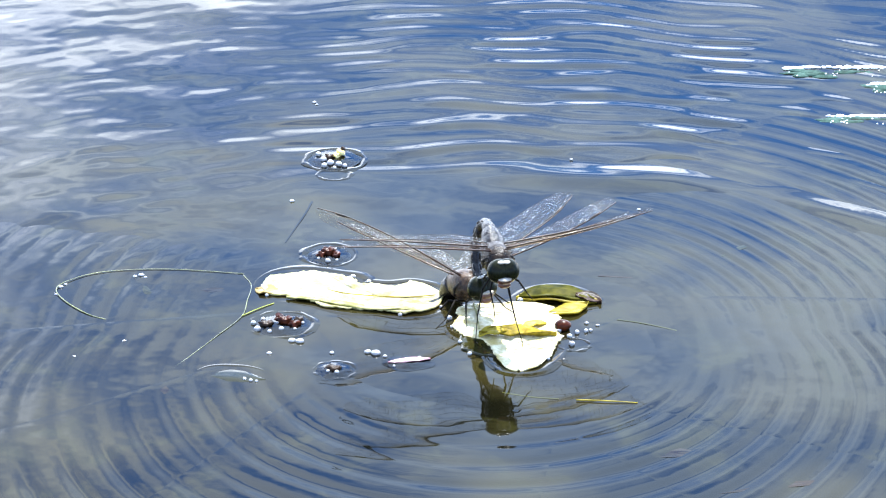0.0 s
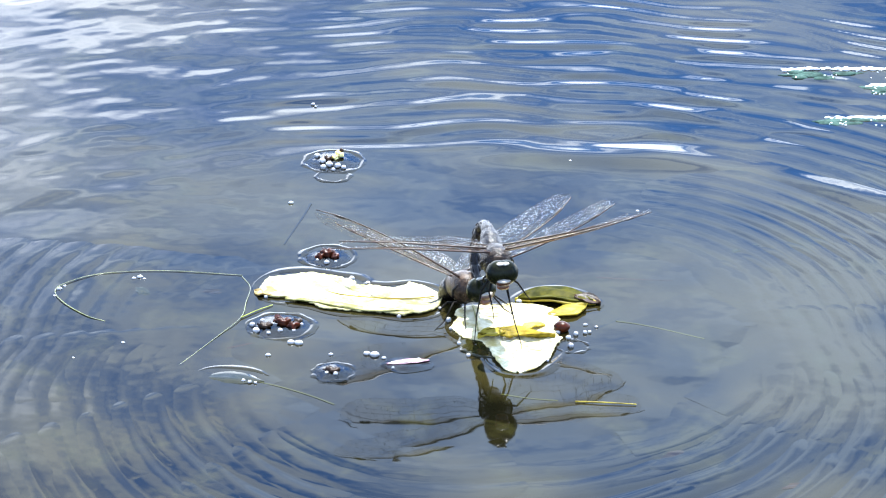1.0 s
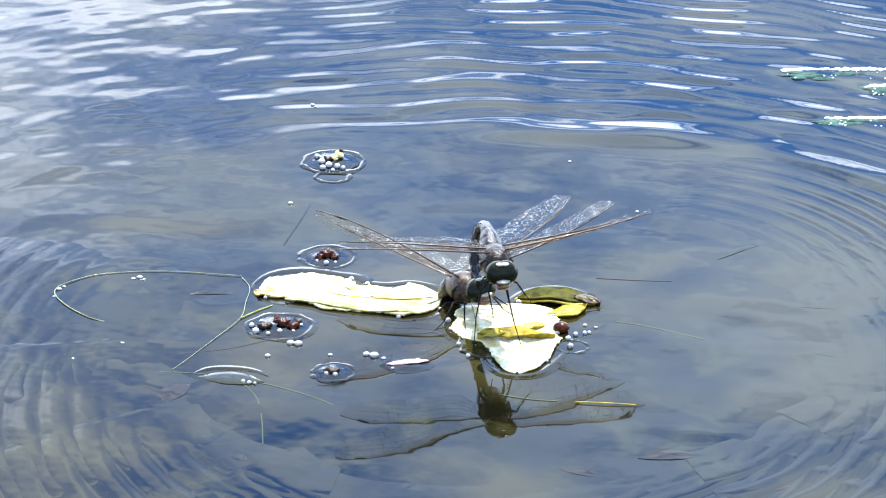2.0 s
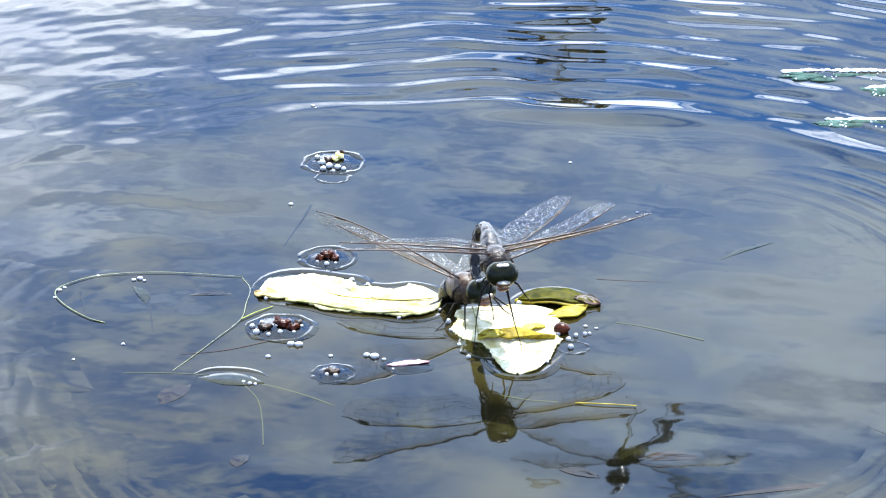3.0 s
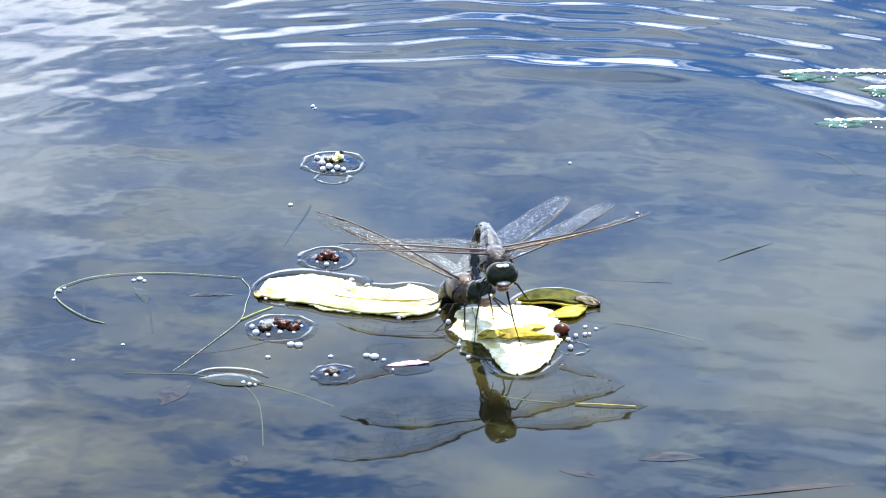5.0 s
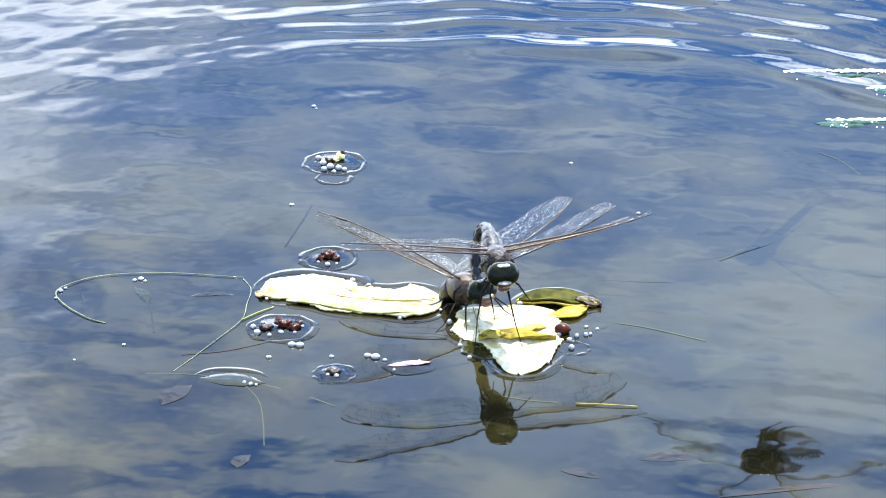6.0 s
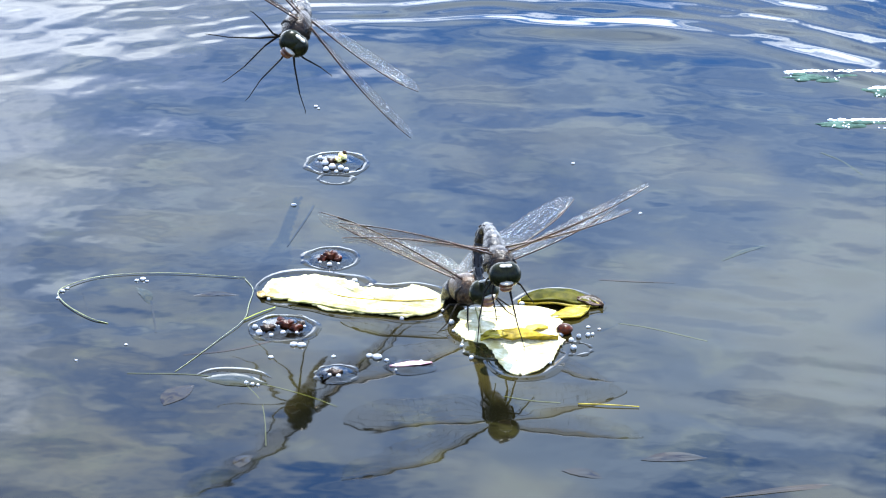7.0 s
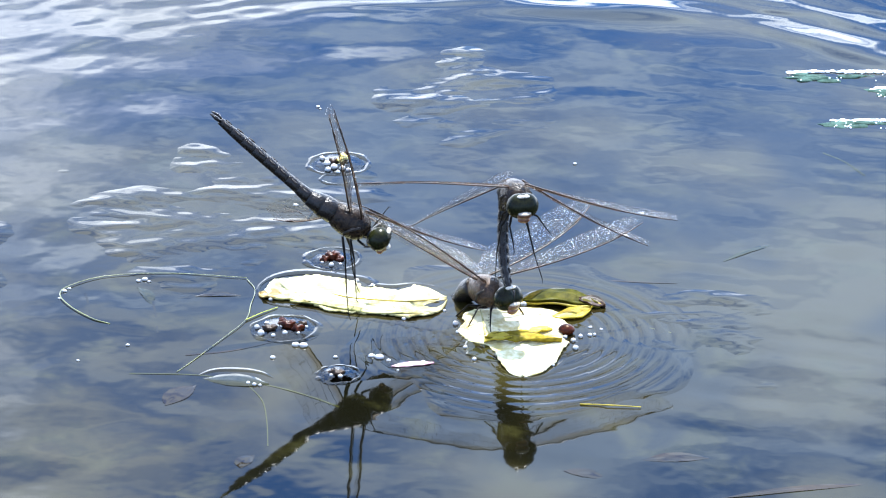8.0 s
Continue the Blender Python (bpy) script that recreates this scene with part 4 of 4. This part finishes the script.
# ---- stems and weeds ----
def stem(name, label, pts, r0, r1, mat, category="water weed", group="weeds"):
    line = smooth_line(pts, 7)
    bm = bmesh.new()
    radii = [r0 + (r1 - r0) * k / (len(line) - 1) for k in range(len(line))]
    if mat in (weak_stem_mat, dark_weed_mat, murk_brown_mat):
        # soaked and flattened: a limp ribbon at the level of the surface
        rows = []
        for i, (p, r) in enumerate(zip(line, radii)):
            d = (line[min(i + 1, len(line) - 1)] - line[max(i - 1, 0)]).normalized()
            n = Vector((-d.y, d.x, 0)) * r
            rows.append([Vector((q.x, q.y, 0.07 + 0.06 * p.z)) for q in (p - n, p, p + n)])
        rings(bm, rows, closed=False)
    else:
        tube(bm, line, radii, 8)
    ob = new(name, finish(bm, mat, name))
    return tagged(ob, label, category, group)


stem("curved_stem", "thin pale green stem floating in a loop", ((-67, -23, 0.35), (-93, -19.6, 0.4), (-113.8, -21.8, 0.4), (-125, -29, 0.5), (-128.2, -36, 0.6), (-124, -45, 0.45), (-116, -54, 0.35), (-110, -57.4, 0.1)), 0.10, 0.20, stem_mat)
stem("forked_stem", "thin green stem rising to the surface", ((-86, -92, 0.05), (-81.7, -84.8, 0.12), (-73, -69, 0.3), (-66, -55.3, 0.45), (-64.8, -43.5, 0.4), (-64, -32, 0.2), (-67, -24, 0.3)), 0.11, 0.13, stem_mat)
stem("side_stem", "short green stem under the long leaf", ((-66, -55.3, 0.45), (-61, -50, 0.45), (-56, -45.5, 0.3)), 0.19, 0.15, pale_stem_mat)
stem("long_stem", "thin green stem trailing under the water", ((-101, -93, 0.1), (-80, -94, 0.2), (-67, -98, 0.2), (-55, -102, 0.2), (-43, -109, 0.15), (-34, -116, 0.0)), 0.25, 0.3, weak_stem_mat)
stem("hanging_stem", "thin drowned stem just under the surface", ((-63, -101, 0.1), (-58, -112, 0.1), (-56, -126, 0.05), (-55, -142, 0.05)), 0.2, 0.16, weak_stem_mat)
stem("yellow_straw", "thin yellow straw floating on the water", ((41.0, -114.7, 0.4), (50, -115.7, 0.6), (60, -116.6, 0.4)), 0.24, 0.16, yellow_mat, "straw", "straws")
stem("yellow_straw", "thin yellow straw just under the surface", ((18, -109, 0.2), (27, -112, 0.3), (35.6, -113.4, 0.3)), 0.3, 0.3, weak_stem_mat, "straw", "straws")
stem("green_straw", "thin green straw under the surface", ((56, -57, 0.1), (66, -60.5, 0.3), (84, -70, 0.2)), 0.3, 0.3, weak_stem_mat, "straw", "straws")
stem("sunken_weed", "brown drowned stem slanting under water", ((-42, -62, 0.2), (-56, -70, 0.2), (-70, -77, 0.15), (-84, -80, 0.05)), 0.5, 0.35, murk_brown_mat)
stem("sunken_weed", "dark drowned stem under water", ((-46, 36, 0.1), (-48, 26, 0.15), (-51, 14, 0.15), (-54, 2, 0.0)), 0.4, 0.2, dark_weed_mat)


stem("sunken_weed", "thin brown drowned stem under the surface", ((51, -24, 0.1), (63, -25.5, 0.2), (76, -26.5, 0.1)), 0.35, 0.2, murk_brown_mat)
stem("sunken_weed", "dark drowned stem under water", ((-98, -36, 0.1), (-96, -48, 0.2), (-94, -64, 0.1)), 0.45, 0.25, dark_weed_mat)
stem("sunken_weed", "dark drowned stem under water", ((-120, -34, 0.1), (-118, -44, 0.2), (-117, -52, 0.1)), 0.4, 0.2, dark_weed_mat)
stem("sunken_weed", "pale thin stem curving under the surface", ((134, 82, 0.1), (141, 74, 0.2), (147, 62, 0.1)), 0.3, 0.25, weak_stem_mat)


# ---- drowned leaves and weed near the surface ----
def drowned_leaf(label, x, y, z, length, half, turn, mat, seed):
    ob = new("drowned_leaf", finish(leaf_mesh(((-length / 2, 0, -0.02), (0, 1.0, 0.08), (length / 2, -0.6, -0.02)), oval(half, 2.0, 0.3), 0.0, 0.03, seed, thick=0, rib=0, nu=22, nv=9, ragged=0.07), mat, "drowned_leaf"))
    ob.matrix_basis = pose(x * MM, y * MM, z * MM, 0.3, 0.2, turn)
    return tagged(ob, label, "leaf", "drowned leaves")


drowned_leaf("orange-brown drowned leaf under the water", 41, -160, 0.07, 13, 2.6, -20, murk_brown_mat, 1.0)
drowned_leaf("long orange-brown drowned blade under the water", 104, -170, 0.07, 46, 1.6, 12, murk_brown_mat, 2.0)
drowned_leaf("yellowish drowned leaf under the water", 69, -150, 0.07, 20, 3.0, 6, murk_brown_mat, 3.0)
drowned_leaf("orange-brown drowned leaf under the water", -61, -152, 0.07, 9, 2.6, 70, murk_brown_mat, 4.0)
drowned_leaf("blurred brown drowned leaf under the water", -84, -108, 0.07, 16, 4.0, 60, murk_brown_mat, 5.0)
drowned_leaf("pale brown drowned leaf under the water", -76, -36, 0.07, 15, 1.6, 5, murk_brown_mat, 6.0)
drowned_leaf("yellow-green drowned blade under the water", 102, -2, 0.07, 24, 1.2, 38, murk_olive_mat, 8.0)
drowned_leaf("dull green drowned leaf under the water", -100, -36, 0.07, 14, 2.0, -65, murk_olive_mat, 9.0)


# ---- mats of algae with froth along their edge ----
def algae(label, x, y, length, deep, seed):
    rnd = random.Random(seed)
    ob = thing("algae_mat", label, "algae", pose(x * MM, y * MM, 0), "algae on the water")
    bm = bmesh.new()
    for k in range(18):
        u = rnd.uniform(-0.5, 0.5)
        blob(bm, (u * length, rnd.uniform(-0.6, 0.4) * deep * (1 - 1.4 * u * u), rnd.uniform(-0.5, 0.0)), (rnd.uniform(3, 7), rnd.uniform(1.0, 2.4), rnd.uniform(0.45, 0.8)), 9, 0.5, k)
    tagged(part("mat", bm, algae_mat, ob, "lumpy green algae"), kind="stuff")
    fr = bmesh.new()
    for k in range(130):
        u = rnd.uniform(-0.52, 0.5)
        r = rnd.uniform(0.25, 0.65)
        blob(fr, (u * length, deep * (0.42 + 0.10 * rnd.random()) * (1 - 1.0 * u * u) + rnd.gauss(0, 0.45), r * 0.4), (r * 2.4, r * 0.9, r * 0.8), 7)
    for k in range(26):
        r = rnd.uniform(0.2, 0.45)
        blob(fr, (rnd.uniform(-0.5, 0.5) * length, rnd.uniform(-0.6, 0.4) * deep, r * 0.4), r, 7)
    tagged(part("froth", fr, froth_mat, ob, "white froth of small bubbles"), kind="stuff")


algae("green algae edged with white froth, on the water", 152, 154, 48, 9, 11)
algae("small green algae clump edged with froth", 160, 108, 40, 7, 12)
algae("green algae clump under the froth", 168, 138, 20, 9, 13)

# raised water along the edges of the large leaves
for label, spine, width, gap, seed in (("bright rim of water round the long leaf", LONG_SPINE, LONG_SIDES, 3.2, 1.0),
                                       ("bright rim of water round the cream leaf", ROUND_SPINE, ROUND_SIDES, 2.6, 2.0),
                                       ("bright rim of water round the green leaf", GREEN_SPINE, oval(6.5, 2.0, 0.3), 2.6, 3.0)):
    rim = new("water_rim", finish(rim_mesh(spine, width, gap, 4.2, 0.24, seed), water_mat, "water_rim"))
    tagged(rim, label, "water", kind="structure")


# ---- ripples that run apart from the surface's own, as rigid pieces of water that slide over it ----
RIPPLES = []


def grid_mesh(name, co):
    """A smooth sheet of water from a grid of places in millimetres."""
    h, w = co.shape[:2]
    i = (np.arange(h - 1)[:, None] * w + np.arange(w - 1)[None, :]).reshape(-1)
    me = bpy.data.meshes.new(name)
    me.from_pydata((co.reshape(-1, 3) * MM).tolist(), [], np.stack([i, i + 1, i + w + 1, i + w], 1).tolist())
    me.materials.append(water_mat)
    for p in me.polygons:
        p.use_smooth = True
    return new(name, me)


def ring_sector(label, centre, turn, half, r0, r1, lam0, lam1, slope, fade, lift, margin=26.0, step=0.9, seed=0, edge=11.0, near_long=0.0, uneven=0.0, tail=0.0):
    """A sector of spreading rings: wave length from lam0 at r0 to lam1 at r1; its borders dip under the still water."""
    r = np.arange(r0 - fade, r1, step)
    reach = radians(half) + (margin + edge + 1.0) / max(r1 * 0.5, r0)
    a = np.linspace(-reach, reach, 80)
    gr, ga = np.meshgrid(r, a, indexing="ij")
    ang = ga + radians(turn)
    x, y = centre[0] + gr * np.cos(ang), centre[1] + gr * np.sin(ang)
    lam = (lam0 + (lam1 - lam0) * np.clip((gr - r0) / (r1 - r0), 0, 1)) * (1 + near_long * np.maximum(0, -np.sin(ang)))
    slope = slope * (1 - 0.6 * uneven + uneven * (1.2 * np.maximum(0, np.cos(ang)) + 1.5 * np.maximum(0, -np.sin(ang)) ** 2))
    phase = np.cumsum(2 * math.pi * step / lam, axis=0) + 0.35 * swell(x, y, 60 + seed, 110)
    past = gr * (np.abs(ga) - radians(half)) - margin
    dip = np.maximum(step01(past, 0, edge), 1 - step01(gr, r0 - fade, r0 + 0.25 * fade))
    patchy = np.clip(0.8 + 0.35 * swell(x, y, 70 + seed, 80), 0.25, 1.5)
    rise = step01(gr, r0 - 0.4 * fade, r0 + 1.6 * fade)
    if tail:
        # the outermost rings are the lowest and run out into still water
        rim = gr + 5.0 * swell(x, y, 80 + seed, 40)
        rise = rise * (1 - step01(rim, r1 - 2.2 * tail, r1 - 0.7 * tail))
        dip = np.maximum(dip, step01(rim, r1 - 1.2 * tail, r1 - 0.3 * tail))
    z = 0.3 * calm(x, y) + lift - (lift + 0.3) * dip + rise * (1 - dip) * patchy * slope * lam / (2 * math.pi) * (np.sin(phase) + 0.25 * np.sin(2.0 * phase + 1.3))
    ob = grid_mesh("ripple", np.stack([x, y, z], -1).transpose(1, 0, 2))
    return tagged(ob, label, "ripple", "spreading ripples", "structure")


# old rings, already wide at the start, running out of sight past the camera and to both sides
for k in range(10):
    turn = 178 + 24 * k
    ob = ring_sector("low rings of water spreading from the leaves", (15, -66), turn, 12, 64, 250, 8.6, 12.5, 0.038, 34, 0.15 + 0.02 * (k % 4), edge=40.0 if k in (0, 9) else 20.0, near_long=0.5, uneven=1.0)
    out = Vector((math.cos(radians(turn)), math.sin(radians(turn)), 0))
    rows = ((0.0, 0), (2.6, 0), (3.9, -0.7), (8.0, -2.2))
    RIPPLES.append((ob, [(t, Matrix.Translation(out * (0.0256 * t) + V(0, 0, z))) for t, z in rows]))

# new rings round the struggling pair at the end
for k in range(8):
    turn = 45 * k
    ob = ring_sector("small rings of water round the struggling pair", (24, -66), turn, 22.5, 15, 68, 4.0, 6.4, 0.10, 9, 0.14 + 0.02 * (k % 4), margin=8.0, step=0.5, seed=20, tail=16.0)
    out = Vector((math.cos(radians(turn)), math.sin(radians(turn)), 0))
    start = pose(0, 0, -2.2 * MM) @ Matrix.Translation(out * -0.010)
    RIPPLES.append((ob, [(0.0, start), (7.25, start), (7.6, Matrix.Translation(out * -0.006)), (8.0, Matrix.Translation(out * 0.003))]))


def stirred(label, x0, x1, y0, y1, lam, slope, seed, along_x=2.2, dense=0.45):
    """A patch of short broken crests whose borders dip under the still water."""
    x, y = np.meshgrid(np.arange(x0, x1, 1.1), np.arange(y0, y1, 1.1))
    chop = swell(x / along_x, y, seed, lam) * np.clip(dense + 0.7 * swell(x, y, seed + 1, 38), 0, 1.6)
    chop += 1.6 * swell(x / 1.6, y, seed + 2, lam * 2.3) + 0.35 * swell(x / along_x, y, seed + 4, lam * 0.5)
    u, v = (2 * x - x0 - x1) / (x1 - x0), (2 * y - y0 - y1) / (y1 - y0)
    dip = step01(np.sqrt(u * u + v * v) + 0.16 * swell(x, y, seed + 3, 44), 0.45, 0.95)
    ob = grid_mesh("stirred_water", np.stack([x, y, 0.10 - 0.45 * dip + slope * lam / (2 * math.pi) * chop * (1 - dip)], -1))
    return tagged(ob, label, "ripple", "stirred water", "structure")


for label, box, lam, slope, seed, late in (
        ("choppy water stirred up by beating wings", (-165, 12, -52, 96), 10.5, 0.052, 301, 7.0),
        ("choppy water beside the struggling pair", (34, 122, -108, -6), 7.5, 0.06, 311, 7.35),
        ("short crests running ahead of the wings", (-52, 62, 82, 186), 12, 0.06, 321, 6.75),
        ("small waves running in from open water", (-230, -136, -70, 66), 12, 0.045, 331, 7.1)):
    ob = stirred(label, *box, lam, slope, seed)
    RIPPLES.append((ob, [(0.0, pose(0, 0, -2.2 * MM)), (late, pose(0, 0, -2.2 * MM)), (late + 0.45, pose(0, 0, 0)), (8.0, pose(3 * MM, 1 * MM, 0))]))


# ---- what moves ----
def flap(t, mean, size, rate, late=0.0):
    return mean + size * math.sin(2 * math.pi * rate * (t - late))


# where the wings reach at the end
MALE_TIPS = {("fore", 1): (-24, -47, 45), ("hind", 1): (-10, -32, 24), ("fore", -1): (68, -52, 36), ("hind", -1): (66, -50, 24)}
VISITOR_TIPS = {("fore", 1): ((-36, -80, 86), (1, 0.1, 0.0)), ("hind", 1): ((-38, -80, 85), (1, -0.05, 0.0)),
                ("fore", -1): ((5, -34, 18), None), ("hind", -1): ((-58, -14, 16), None)}


def motions():
    # ripples run away from the leaves with the surface that carries them
    walk(water, [(0.0, pose(0, 0, 0)), (4.0, pose(0, 0.083, 0)), (8.0, pose(0, 0.166, 0))])
    for ob, rows in RIPPLES:
        walk(ob, rows)
    drift = [(0.0, pose(0, 0, 0)), (7.4, pose(0, 0, 0)), (7.7, pose(0.6 * MM, 0, 0)), (8.0, pose(1.8 * MM, -0.8 * MM, 0, 0, 0, -1))]
    for leaf in (round_leaf, strip_leaf):
        walk(leaf, drift)
    walk(female["thing"], [(0.0, FEMALE_REST), (7.4, FEMALE_REST), (7.7, FEMALE_REST.lerp(FEMALE_END, 0.45)), (8.0, FEMALE_END)])
    walk(male["thing"], [(row[0], male_body(row)) for row in MALE])
    bends = [(row[0], segment_poses(male_bend(row))) for row in MALE]
    for i, s in enumerate(male["segments"]):
        walk(s, [(t, poses[i]) for t, poses in bends])
    for (which, side), w in male["wings"].items():
        fore = which == "fore"
        beats = ((0.0, 7, 2), (6.6, 7, 2), (6.8, 4, 8), (6.9, 12, -4), (7.0, 18, 5), (7.1, 6, 12), (7.2, 32, 3), (7.3, 12, 14), (7.4, 2, -2), (7.5, 38, 2),
                 (7.6, 42, -4), (7.7, 36, 4), (7.8, 48, 17), (7.9, 22, 2), (8.0, -5, -16))
        sweep = (6 if fore else -10) if side > 0 else (-11 if fore else -18)
        rows = [(t, wing_pose(which, side, a if fore else b, sweep, (7 if side > 0 else 32) if t < 6.7 else 24)) for t, a, b in beats[:-1]]
        walk(w, rows + [(8.0, wing_to(male_body(MALE[-1]), which, side, MALE_TIPS[which, side]))])
    # the newcomer cocks its abdomen as it comes down on the leaf
    for s, level, cocked in zip(visitor["segments"], segment_poses(STRAIGHT), segment_poses(COCKED)):
        walk(s, [(0.0, level), (7.5, level), (7.75, cocked), (8.0, cocked)])
    for kit, rows, leans in ((visitor, VISITOR, ((6.5, 0), (6.8, 0.8), (7.2, 1.0), (7.4, 1.7), (7.6, 2.0), (7.7, 0.3), (8.0, -0.1))), (passer, PASSER, ((0, 0), (8, 0)))):
        walk(kit["thing"], [(t, basis(V(*p), ahead, (float(np.interp(t, *zip(*leans))), 0, 1))) for t, p, ahead in rows])
        # legs folded back in flight, let down before landing
        for leg, hip, reach in kit["legs"]:
            turn = reach.rotation_difference(Vector((math.copysign(0.12, reach.x), -0.96, -0.2)))
            tuck = Matrix.Translation(hip) @ turn.to_matrix().to_4x4() @ Matrix.Translation(-hip)
            reach_out = Matrix.Translation(hip) @ pose(0, 0, 0, 26 if reach.z < -10 else 8, -math.copysign(13, reach.x)) @ Matrix.Translation(-hip)
            walk(leg, [(0.0, tuck), (6.3, tuck), (6.55, tuck.lerp(pose(0, 0, 0), 0.5)), (6.8, pose(0, 0, 0)), (7.4, pose(0, 0, 0)), (7.65, reach_out), (8.0, reach_out)] if kit is visitor else [(0.0, tuck), (8.0, tuck)])
        last = ((6.8, 2, 0), (6.9, 18, 0), (7.0, -6, 0), (7.1, 16, 0), (7.2, 12, 0), (7.3, -8, 0), (7.4, -4, 0), (7.5, 18, -10), (7.6, 24, -14), (7.7, 66, -30), (7.8, 72, -36), (7.9, 58, -38), (8.0, 80, -46))
        for (which, side), w in kit["wings"].items():
            fore = which == "fore"
            beats = [(0.0667 * k, flap(0.0667 * k, 12, 38, 3.6, 0.0 if fore else 0.09), 0) for k in range(101)]
            beats += [(t, a if fore else a * 0.8 + 6, b) for t, a, b in last]
            rows = [(t, wing_pose(which, side, a, 8 if fore else -8, 16, -b)) for t, a, b in beats]
            if kit is visitor:
                t, p, ahead = VISITOR[-1]
                tip, normal = VISITOR_TIPS[which, side]
                end = wing_to(basis(V(*p), ahead, (leans[-1][1], 0, 1)), which, side, tip, (0, 1, 0.2), normal)
                rows[-2:] = [(7.9, rows[-3][1].lerp(end, 0.5)), (8.0, end)]
            walk(w, rows)


motions()
